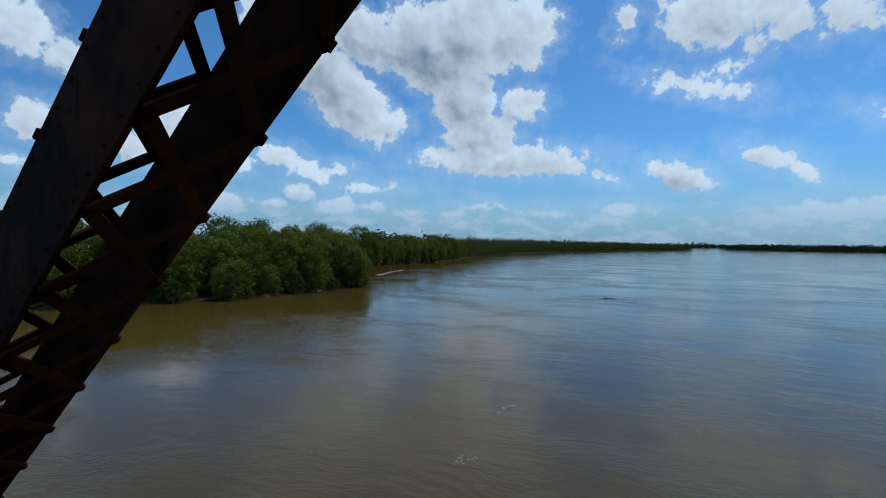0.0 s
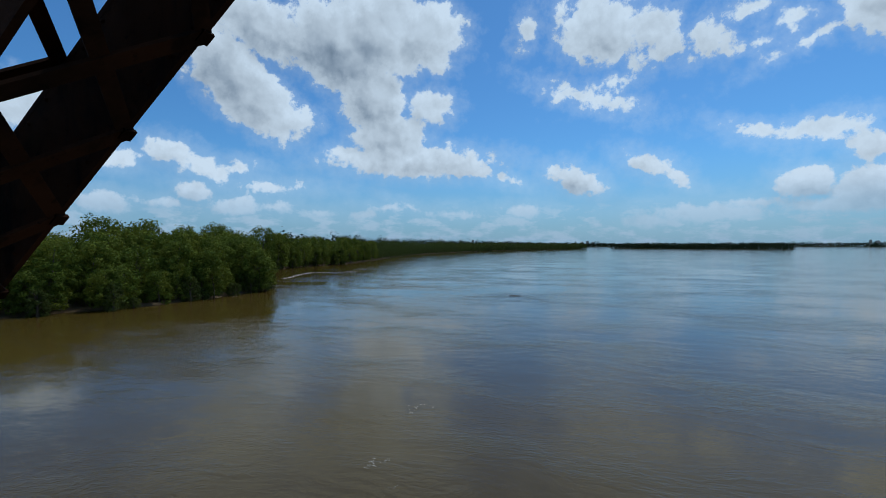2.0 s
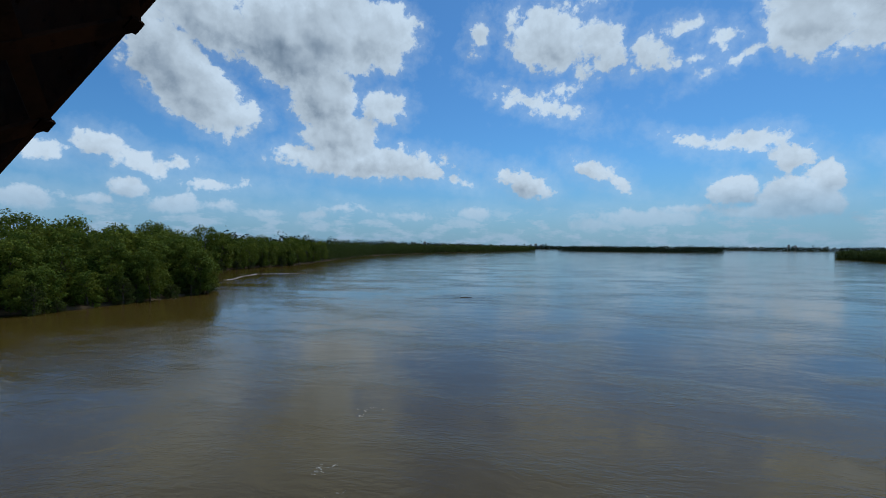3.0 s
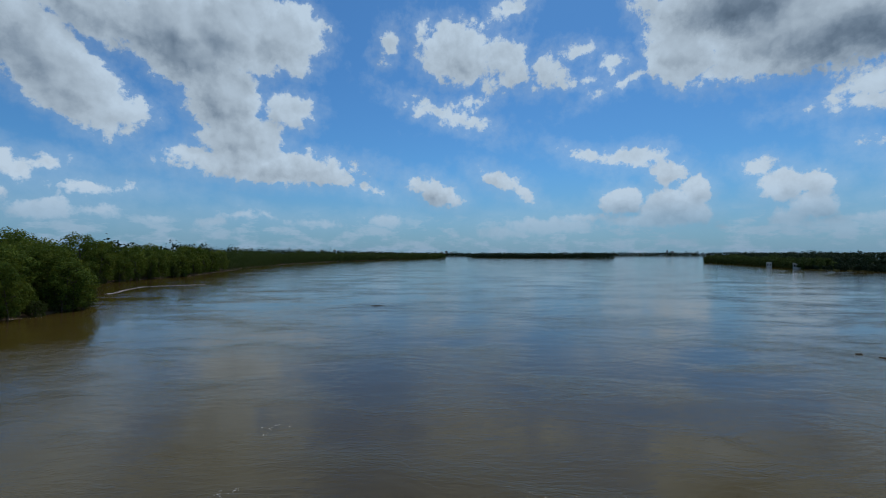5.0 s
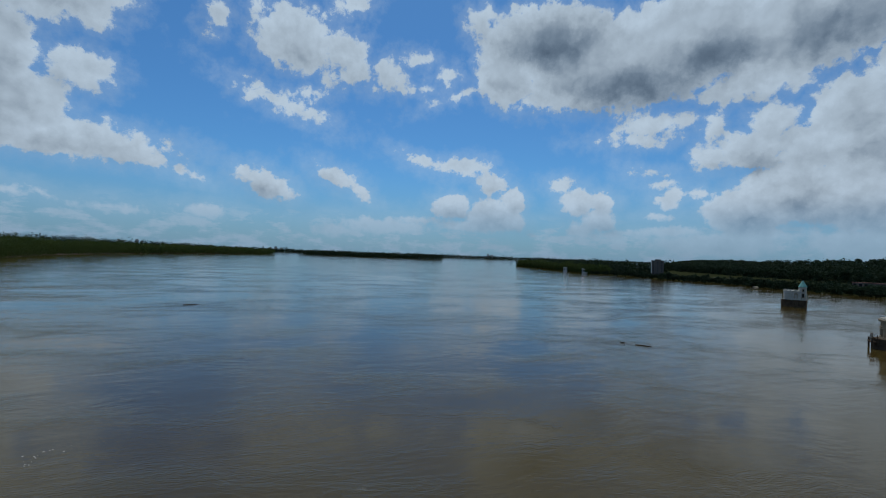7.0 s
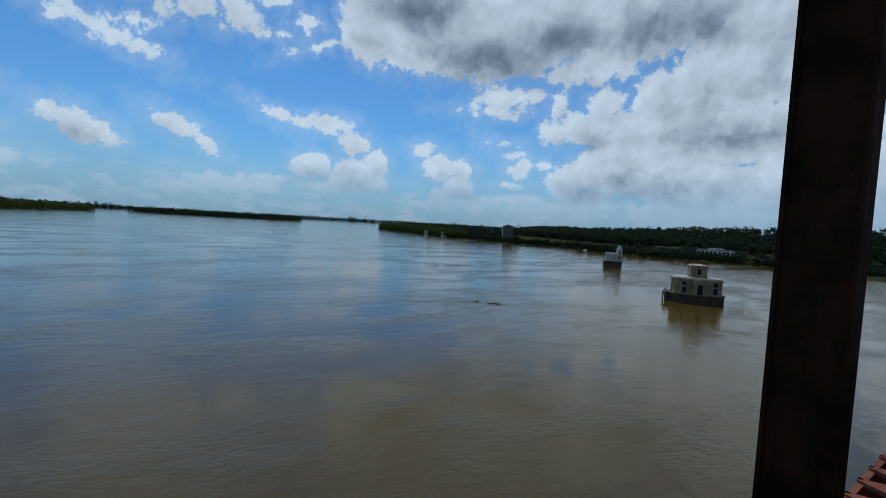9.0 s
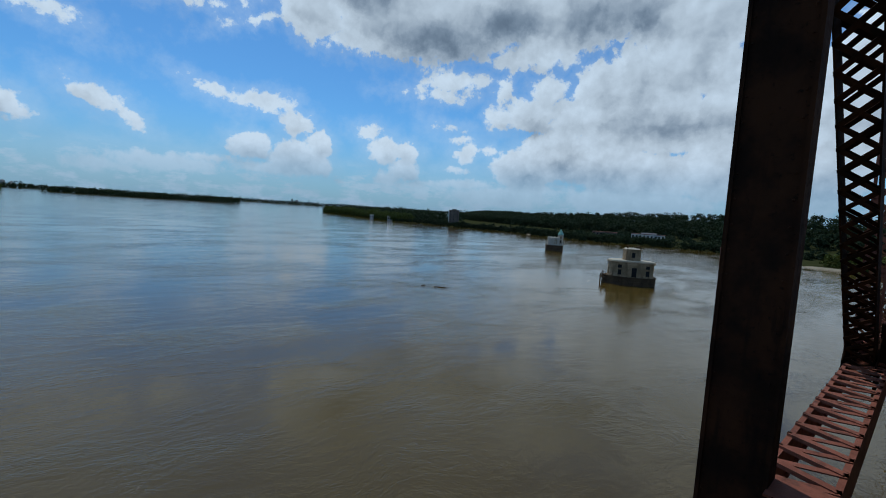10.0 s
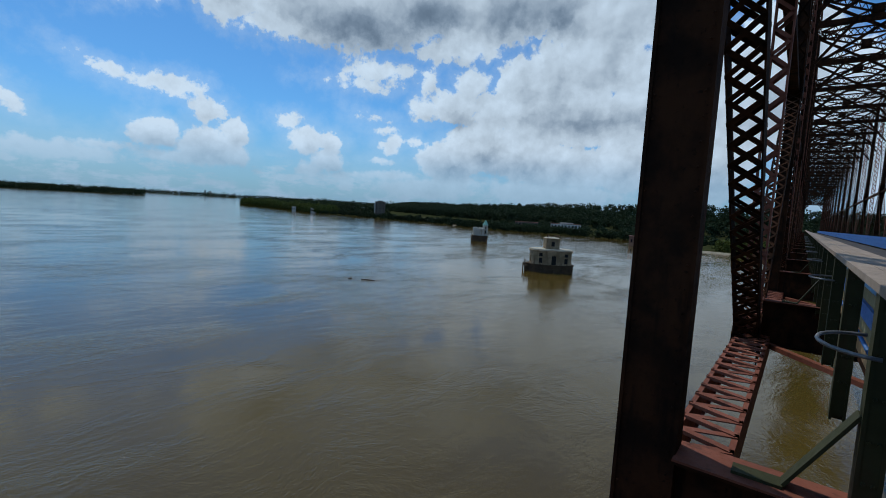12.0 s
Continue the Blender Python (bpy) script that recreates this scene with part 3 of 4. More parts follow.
for row, (off, step) in enumerate(((5, 9.5), (15, 11.0), (29, 13.0), (46, 16.0))):
    for p, nrm in along(LEFT_SHORE[8:14], step, r2):
        q = p + nrm * (off + r2.uniform(-3, 3))
        plant(KINDS[r2.integers(0, 6)], q.x, q.y, 0.2, r2.choice((0.72, 0.82, 0.92, 1.0, 1.05, 1.2)) + 0.08 * (row > 0), r2.uniform(0, 360), "tree", "leafy green cottonwood along the far inlet", "trees along the inlet")
for p, nrm in along(LEFT_SHORE[9:13], 12.0, r2):
    q = p + nrm * r2.uniform(0.0, 2.0)
    plant(BUSHES[r2.integers(0, 3)], q.x, q.y, -0.2, r2.uniform(0.7, 1.1), r2.uniform(0, 360), "bush", "yellow-green willow bush at the water's edge", "bushes along the inlet")


def woods(name, label, spots, size, per, rng, mat=None):
    """Far woods: spots of (x, y, ground, height)."""
    c, r = [], []
    for x, y, z, h in spots:
        w = h * rng.uniform(0.30, 0.45)
        for k in range(9):
            u = rng.uniform(0.02, 0.92)
            a = rng.uniform(0, 6.28)
            e = w * math.sqrt(max(0.05, 1 - (abs(u - 0.45) / 0.6) ** 2)) * rng.uniform(0.2, 1.0)
            c.append((x + math.cos(a) * e, y + math.sin(a) * e, z + u * h))
            r.append(h * rng.uniform(0.16, 0.27))
    ob = new(name, leaf_mesh(name, leaves(c, np.asarray(r)[:, None], per, size, rng), mat or LEAF_FAR_HAZE))
    return tagged(ob, label, "woods", kind="stuff")


def strip(line, offs, step, h0, h1, rng, z=0.3, rise=0.0):
    for off in offs:
        for p, nrm in along(line, step, rng):
            q = p + nrm * (off + rng.uniform(-0.4, 0.4) * step)
            swing = 1.0 + 0.40 * noise.noise((q.x * 0.012, q.y * 0.012, 7.0)) + 0.42 * noise.noise((q.x * 0.05, q.y * 0.05, 2.0))
            yield q.x, q.y, z + rise * off, rng.uniform(h0, h1) * swing


r3 = np.random.default_rng(21)
woods("far_woods", "continuous green woods along the far bank", list(strip(LEFT_SHORE[13:17], (3, 11, 22, 36, 55), 8, 15, 22, r3)), 0.55, 40, r3, LEAF_MID)
woods("far_woods", "distant low green woods on the point", list(strip(LEFT_SHORE[16:20], (3, 16, 36, 70), 8, 14, 18.5, r3)), 2.0, 6, r3, LEAF_MID)
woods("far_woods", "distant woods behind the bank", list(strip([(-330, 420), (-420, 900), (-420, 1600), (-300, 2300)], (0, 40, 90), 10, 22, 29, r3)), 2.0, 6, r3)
# island and far shores
land("ground_island", "distant wooded island", [(75, 2000), (300, 1740), (600, 1690), (640, 1720)], (400, 2100), 0.5, WOODLAND)
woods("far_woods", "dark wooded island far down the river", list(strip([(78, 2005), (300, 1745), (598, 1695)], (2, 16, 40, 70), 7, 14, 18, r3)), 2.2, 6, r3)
land("ground_far_shore", "distant low river shore", [(-300, 2600), (200, 3300), (900, 3500), (1700, 3150), (2400, 2400)], (900, 4400), 0.6, WOODLAND)
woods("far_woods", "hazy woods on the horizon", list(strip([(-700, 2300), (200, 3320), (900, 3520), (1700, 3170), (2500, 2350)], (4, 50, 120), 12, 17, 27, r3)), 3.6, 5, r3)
# west bank: shore trees, then the long wooded bluff
tip = RIGHT_SHORE[9:16]
woods("far_woods", "green trees standing on the flooded point", list(strip(tip[2:][::-1], (2, 9, 18, 30), 4, 8, 12.5, r3)), 1.0, 18, r3, LEAF_MID)
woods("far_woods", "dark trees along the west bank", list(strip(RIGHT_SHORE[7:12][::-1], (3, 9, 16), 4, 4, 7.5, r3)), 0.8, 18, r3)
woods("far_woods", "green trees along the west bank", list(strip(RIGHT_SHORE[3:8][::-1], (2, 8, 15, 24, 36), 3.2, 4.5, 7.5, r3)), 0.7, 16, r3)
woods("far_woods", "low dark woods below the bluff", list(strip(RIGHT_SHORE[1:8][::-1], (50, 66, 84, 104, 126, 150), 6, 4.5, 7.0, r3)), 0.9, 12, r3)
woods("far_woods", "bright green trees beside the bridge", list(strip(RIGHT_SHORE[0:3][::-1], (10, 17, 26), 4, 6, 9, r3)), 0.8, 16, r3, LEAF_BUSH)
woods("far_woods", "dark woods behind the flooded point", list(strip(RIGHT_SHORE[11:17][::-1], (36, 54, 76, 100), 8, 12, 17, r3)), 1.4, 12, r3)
BLUFF = [(540, -260), (540, -60), (560, 60), (560, 180), (590, 320), (640, 480), (740, 680), (900, 900), (1200, 1150)]


def rise(y):
    """The bluff climbs towards the bridge."""
    return 11.0 * min(1.0, max(0.0, (520 - y) / 420))


g = Geo()
for i, (x, y) in enumerate(BLUFF):
    for off, z in ((-30, -0.5), (30, 6.0), (90, 13.0), (260, 15.0)):
        g.v.append((x + off, y - off * 0.2, z + rise(y) * max(0, off) / 90 if off < 100 else z + rise(y)))
for i in range(len(BLUFF) - 1):
    for k in range(3):
        g.f.append((i * 4 + k, i * 4 + k + 1, i * 4 + k + 5, i * 4 + k + 4))
tagged(part("ground_bluff", g, WOODLAND, smooth=True), "long low wooded bluff behind the west bank", "hill", kind="structure")
spots = []
for off, z in ((-8, 1.5), (10, 3.5), (28, 6.0), (48, 8.5), (70, 11.0), (95, 13.0)):
    for p, nrm in along(BLUFF, 4.5, r3):
        spots.append((p.x + off + r3.uniform(-5, 5), p.y + r3.uniform(-5, 5), z + rise(p.y) * max(0, off) / 95, r3.uniform(12.5, 15.0) * (1.0 + 0.16 * noise.noise((p.x * 0.02, p.y * 0.02, 4.0)))))
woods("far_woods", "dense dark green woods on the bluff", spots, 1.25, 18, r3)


def foam(label, runs, rng):
    """Flecks of foam lying along drift lines: runs of (x, y, x, y, spread, count, size)."""
    g = Geo()
    for x0, y0, x1, y1, spread, count, size in runs:
        for k in range(count):
            t = rng.uniform()
            x = x0 + (x1 - x0) * t + rng.normal() * spread + math.sin(t * 9) * spread
            y = y0 + (y1 - y0) * t + rng.normal() * spread
            r = size * rng.uniform(0.3, 1.0)
            a0 = rng.uniform(0, 6.28)
            ring = [(x + math.cos(a0 + a) * r * rng.uniform(0.6, 1.6), y + math.sin(a0 + a) * r * rng.uniform(0.4, 0.9), 0.012) for a in (0, 1.05, 2.1, 3.15, 4.2, 5.25)]
            g.add(ring, [tuple(range(6))])
    return tagged(part("foam", g, WHITE_FOAM), label, "foam", kind="stuff")


r4 = np.random.default_rng(3)
foam("thin white foam line off the wooded point", [(-137, 184, -151, 226, 0.6, 260, 0.55), (-151, 226, -130, 242, 0.8, 120, 0.5), (-118, 95, -104, 118, 1.0, 60, 0.25)], r4)
foam("small white foam flecks on the current", [(-15.5, 30, -14.2, 31.5, 0.25, 26, 0.07), (-16.5, 41, -15.5, 43.5, 0.35, 18, 0.07), (-13, 27, -12.2, 28, 0.2, 8, 0.05), (114, 42, 118, 43, 0.6, 14, 0.14), (112, 62, 116, 64, 0.5, 14, 0.14)], r4)

# ---------------------------------------------------------------- river intake towers
def oval(rx, ry, n=28, nose=0.0, square=1.0):
    """A plan outline; nose draws one end to a cutwater; square below 1 fills its corners."""
    pts = []
    for k in range(n):
        t = 2 * math.pi * k / n
        x, y = (math.copysign(abs(v) ** square, v) for v in (math.cos(t), math.sin(t)))
        x, y = x * rx, y * ry
        if x < 0:
            x -= nose * (1 - abs(y) / ry) ** 1.5
        pts.append((x, y))
    return pts


def slab(outline, z0, z1, grow=0.0, geo=None):
    geo = geo or Geo()
    n = len(outline)
    cx = sum(p[0] for p in outline) / n
    cy = sum(p[1] for p in outline) / n
    out = lambda s, z: [((x - cx) * s + cx, (y - cy) * s + cy, z) for x, y in outline]
    geo.add(out(1.0, z0) + out(1.0 + grow, z1),
            [tuple(reversed(range(n))), tuple(range(n, 2 * n))] + [(k, (k + 1) % n, n + (k + 1) % n, n + k) for k in range(n)])
    return geo


def rect(w, d):
    return [(-w / 2, -d / 2), (w / 2, -d / 2), (w / 2, d / 2), (-w / 2, d / 2)]


def opening(parent, x, y, z, w, h, face, arched=False):
    """A window with its reveal, sill and dark glass; face: the way it looks, in degrees."""
    m = pose(x, y, z, 0, 0, face)
    fr = Geo()
    fr.box(-w / 2 - 0.14, -w / 2, -0.10, 0.12, 0, h).box(w / 2, w / 2 + 0.14, -0.10, 0.12, 0, h)
    fr.box(-w / 2 - 0.2, w / 2 + 0.2, -0.18, 0.12, -0.16, 0).box(-w / 2 - 0.2, w / 2 + 0.2, -0.16, 0.12, h, h + 0.18)
    if arched:
        for k in range(6):
            a0, a1 = math.pi * k / 6, math.pi * (k + 1) / 6
            fr.beam((math.cos(a0) * w * 0.58, -0.04, h + 0.1 + math.sin(a0) * w * 0.5), (math.cos(a1) * w * 0.58, -0.04, h + 0.1 + math.sin(a1) * w * 0.5), 0.24, 0.2)
    win = part("window", fr, LIMESTONE, parent)
    win.matrix_basis = m
    part("pane", Geo().box(-w / 2, w / 2, -0.05, 0.02, 0, h), DARK, win)
    return win


def intake_tower_classical(m):
    t = thing("intake_tower", "pale stone river intake house on a dark oval pier", "water tower")
    pier = part("pier", slab(oval(6.4, 4.4, 32, 0.5), -2.0, 1.9, 0.01), BASE_STONE, t, "dark stained stone pier with a cutwater")
    part("coping", slab(oval(6.65, 4.65, 32, 0.5), 1.9, 2.2), BASE_STONE, pier)
    part("lower_coping", slab(oval(6.6, 4.6, 32, 0.5), 0.9, 1.1), BASE_STONE, pier)
    wall = Geo()
    slab(oval(5.6, 3.7, 28, 0.0, 0.62), 2.2, 5.7, 0.0, wall)
    wall.box(-1.75, 1.75, -4.1, 0, 2.2, 5.9)
    body = part("wall", wall, LIMESTONE, t)
    part("cornice", slab(oval(5.9, 3.98, 28, 0.0, 0.62), 5.62, 6.05, 0.02), LIMESTONE, body)
    part("string_course", slab(oval(5.75, 3.82, 28, 0.0, 0.62), 4.22, 4.4), LIMESTONE, body)
    part("plinth", slab(oval(5.8, 3.85, 28, 0.0, 0.62), 2.2, 2.6), LIMESTONE, body)
    part("parapet", slab(oval(5.65, 3.75, 28, 0.0, 0.62), 6.05, 6.35), PALE_ROOF, body)
    part("roof", slab(oval(5.45, 3.55, 28, 0.0, 0.62), 6.2, 6.42, -0.03), PALE_ROOF, t, "pale flat roof slab")
    tur = part("turret", slab(rect(3.7, 3.7), 5.9, 9.4), LIMESTONE, t, "square lookout turret with flat roof")
    part("turret_cornice", slab(rect(4.0, 4.0), 9.1, 9.4, 0.02), LIMESTONE, tur)
    part("turret_base", slab(rect(3.9, 3.9), 6.0, 6.7), LIMESTONE, tur)
    part("turret_roof", slab(rect(3.7, 3.7), 9.4, 9.7, -0.3), PALE_ROOF, tur)
    for x in (-1.4, 1.0, 1.5):
        part("finial", Geo().tube([(x, -0.9, 9.4), (x, -0.9, 10.2), (x, -0.9, 10.4)], [0.24, 0.26, 0.08], 8), BASE_STONE, tur)
    opening(t, 0, -1.87, 7.2, 0.9, 1.3, 0)
    opening(t, 1.87, 0, 7.2, 0.9, 1.3, 90)
    # pedimented doorway
    door = Geo().box(-1.55, -1.2, -4.3, -4.05, 2.2, 5.2).box(1.2, 1.55, -4.3, -4.05, 2.2, 5.2).box(-1.7, 1.7, -4.35, -4.05, 5.2, 5.5)
    door.add([(-1.75, -4.4, 5.5), (1.75, -4.4, 5.5), (0, -4.4, 6.2), (-1.75, -4.0, 5.5), (1.75, -4.0, 5.5), (0, -4.0, 6.2)],
             [(0, 1, 2), (3, 5, 4), (0, 3, 4, 1), (1, 4, 5, 2), (2, 5, 3, 0)])
    d = part("doorway", door, LIMESTONE, t, "pilastered doorway with a pediment")
    part("door", Geo().box(-0.6, 0.6, -4.16, -4.08, 2.3, 4.7), DARK, d, "dark recessed doors")
    for x in (-3.5, 3.5):
        y = -3.7 * (1 - (abs(x) / 5.6) ** (2 / 0.62)) ** 0.31
        opening(t, x, y - 0.04, 4.5, 0.95, 0.85, 0)
        opening(t, x, y - 0.04, 2.65, 0.9, 1.4, 0)
    for x in (-5.62, 5.62):
        opening(t, x, 0.0, 2.75, 0.8, 1.5, math.copysign(90, x), True)
    rail = part("railing", Geo().tube([(-6.6, -2.0, 3.0), (-7.3, 0, 3.0), (-6.6, 2.0, 3.0)], [0.05] * 3, 5), BASE_STONE, t)
    for x, y in ((-6.6, -2.0), (-6.95, -1.0), (-7.3, 0), (-6.95, 1.0), (-6.6, 2.0)):
        part("baluster", Geo().box(x - 0.05, x + 0.05, y - 0.05, y + 0.05, 1.5, 3.0), BASE_STONE, rail)
    part("landing", Geo().box(-7.5, -6.4, -1.6, 1.6, 1.3, 1.6), BASE_STONE, t, "small landing stage with piles")
    for x, y in ((-7.3, -1.4), (-7.3, 1.4)):
        part("pile", Geo().tube([(x, y, -2), (x, y, 2.2)], [0.18, 0.16], 8), BASE_STONE, t)
    t.matrix_basis = m
    return t


def intake_tower_castle(m):
    t = thing("intake_tower", "small castle-like stone intake tower with a green copper roof", "water tower")
    pier = part("pier", slab(oval(3.95, 3.3, 26, 0.3), -2.0, 2.5, 0.01), BASE_STONE, t, "dark stained stone pier")
    part("coping", slab(oval(4.15, 3.5, 26, 0.3), 2.5, 2.8), BASE_STONE, pier)
    body = part("wall", slab(oval(3.5, 2.9, 24, 0.0, 0.75), 2.8, 6.2), PALE_STONE, t)
    part("cornice", slab(oval(3.65, 3.05, 24, 0.0, 0.75), 6.0, 6.3), PALE_STONE, body)
    for k in range(12):
        a = 2 * math.pi * k / 12
        part("merlon", Geo().box(-0.28, 0.28, -0.14, 0.14, -0.2, 0.3), PALE_STONE, body).matrix_basis = pose(3.25 * math.cos(a), 2.75 * math.sin(a), 6.5, 0, 0, math.degrees(a) + 90)
    tur = part("turret", slab(oval(1.3, 1.3, 14), 2.8, 7.9), PALE_STONE, t, "round stair turret")
    tur.matrix_basis = pose(2.3, -1.5, 0)
    cone = Geo().add([(math.cos(a) * 1.55, math.sin(a) * 1.55, 7.9) for a in (2 * math.pi * k / 14 for k in range(14))] + [(0, 0, 10.6)],
                     [(k, (k + 1) % 14, 14) for k in range(14)] + [tuple(reversed(range(14)))])
    part("turret_roof", cone, COPPER, tur, "pointed green copper roof")
    for x, z in ((-1.6, 3.7), (0.0, 3.7)):
        opening(t, x, -2.8 * math.sqrt(1 - (x / 3.3) ** 2) - 0.02, z, 0.8, 1.2, x * 14, True)
    opening(tur, 0, -1.27, 4.0, 0.5, 1.3, 0)
    opening(tur, 0, -1.27, 6.3, 0.35, 0.7, 0)
    t.matrix_basis = m
    return t


PALE_STONE = worn("whitish_limestone", (0.42, 0.39, 0.32), (0.52, 0.49, 0.42), (0.20, 0.17, 0.13), 0.6, 0.9, 0.02, stain=0.6, sheen=0.1)
intake_tower_classical(pose(121.5, 55.5, 0, 0, 0, -66 + 14))
intake_tower_castle(pose(203.0, 133.0, 0, 0, 0, -57 + 8) @ Matrix.Diagonal((1.06, 1.06, 1.06, 1)))

# ---------------------------------------------------------------- the truss bridge
EYE = 16.0
XC, HALF, SLOPE = 3.6, 8.76, 0.85       # an upper panel point; half a panel; rise of the diagonals
Z_LOW, Z_MID, Z_TOP = EYE - 2.6, EYE + 4.85, EYE + 18.0
Y_IN, Y_OUT = 0.725, 1.15               # inner and outer web of the truss on the river's side
Y_FAR = -7.4                            # shift to the other truss
bridge = thing("truss_bridge", "rusty steel through-truss road bridge with laced members", "bridge")


def member(name, p, q, y0, y1, depth, lacing, mat=RUST_SHADED, single=False, pitch=0.5, start=None, bars=False, thick=0.02, parent=None, bar_mat=None, plate=False, flange=0.035, bar=0.075, rib=0.014):
    """A box member in an upright plane along x: two channels at y0 and y1, with lacing or plates over and under."""
    p, q = Vector(p), Vector(q)
    d = (q - p).normalized()
    u = d.cross(Vector((0, 1, 0))).normalized()
    ym = Vector((0, (y0 + y1) / 2, 0))
    p, q = p + ym, q + ym
    half = (y1 - y0) / 2
    ob = None
    for s in (-1, 1):
        # a rolled channel, its flanges turned inwards
        h, k = depth / 2, thick
        prof = [(0, -h), (flange, -h), (flange, -h + k), (k, -h + k), (k, h - k), (flange, h - k), (flange, h), (0, h)]
        rim = [Vector((0, s * (half - a), 0)) + u * b for a, b in prof]
        web = Geo().add([p + r for r in rim] + [q + r for r in rim],
                        [(0, 1, 2, 3), (0, 3, 4, 7), (4, 5, 6, 7), (11, 10, 9, 8), (15, 12, 11, 8), (15, 14, 13, 12)] + [(i, (i + 1) % 8, 8 + (i + 1) % 8, 8 + i) for i in range(8)])
        ob = part("channel", web, mat, ob) if ob else part(name, web, mat, parent or bridge)
    length = (q - p).length
    n = max(1, int(length / pitch))
    step = pitch if start else length / n
    one = Geo()
    for face in lacing:
        begin = start[face] if start else 0.0
        for k in range(int((length - begin) / step + 0.01)):
            a, b = p + d * (begin + step * k), p + d * (begin + step * (k + 1))
            lift = u * (face * (depth / 2 + 0.008))
            side = Vector((0, half - 0.02, 0))
            pairs = [(side, -side)] if single and k % 2 == 0 else [(-side, side)]
            if not single:
                pairs = [(side, -side), (-side, side)]
            for j, (s0, s1) in enumerate(pairs):
                geo = Geo() if bars else one
                geo.beam(a + s0 + lift * (1 + 0.03 * j), b + s1 + lift * (1 + 0.03 * j), bar, rib if k % 2 else 0.014, side=d)
                if bars:
                    for e in (a + s0, b + s1):
                        geo.beam(e + lift * 1.02, e + lift * 1.09, 0.042, 0.042, side=d)
                    part("lacing_bar", geo, bar_mat or mat, ob)
        if plate:
            for c in (0.03, 0.97):
                m = p.lerp(q, c) + u * (face * (depth / 2 + 0.02))
                one.beam(m - d * 0.35, m + d * 0.35, half * 2, 0.014)
    if one.v:
        tagged(part("lacing", one, bar_mat or mat, ob), kind="stuff")
    return ob


def rivets(parent, lines, out, step=0.16, r=0.009):
    """Rows of button-head rivets along lines on a face that looks along out."""
    g, o = Geo(), Vector(out)
    for p, q in lines:
        p, q = Vector(p), Vector(q)
        d = (q - p).normalized()
        e = o.cross(d)
        for k in range(int((q - p).length / step)):
            c = p + d * (step * (k + 0.5))
            ring = [c + (d * math.cos(a) + e * math.sin(a)) * r for a in (0, 1.05, 2.09, 3.14, 4.19, 5.24)]
            g.add(ring + [c + (m - c) * 0.55 + o * r * 0.8 for m in ring], [(i, (i + 1) % 6, 6 + (i + 1) % 6, 6 + i) for i in range(6)] + [tuple(range(6, 12))])
    return tagged(part("rivets", g, RUST_SHADED, parent), kind="stuff")


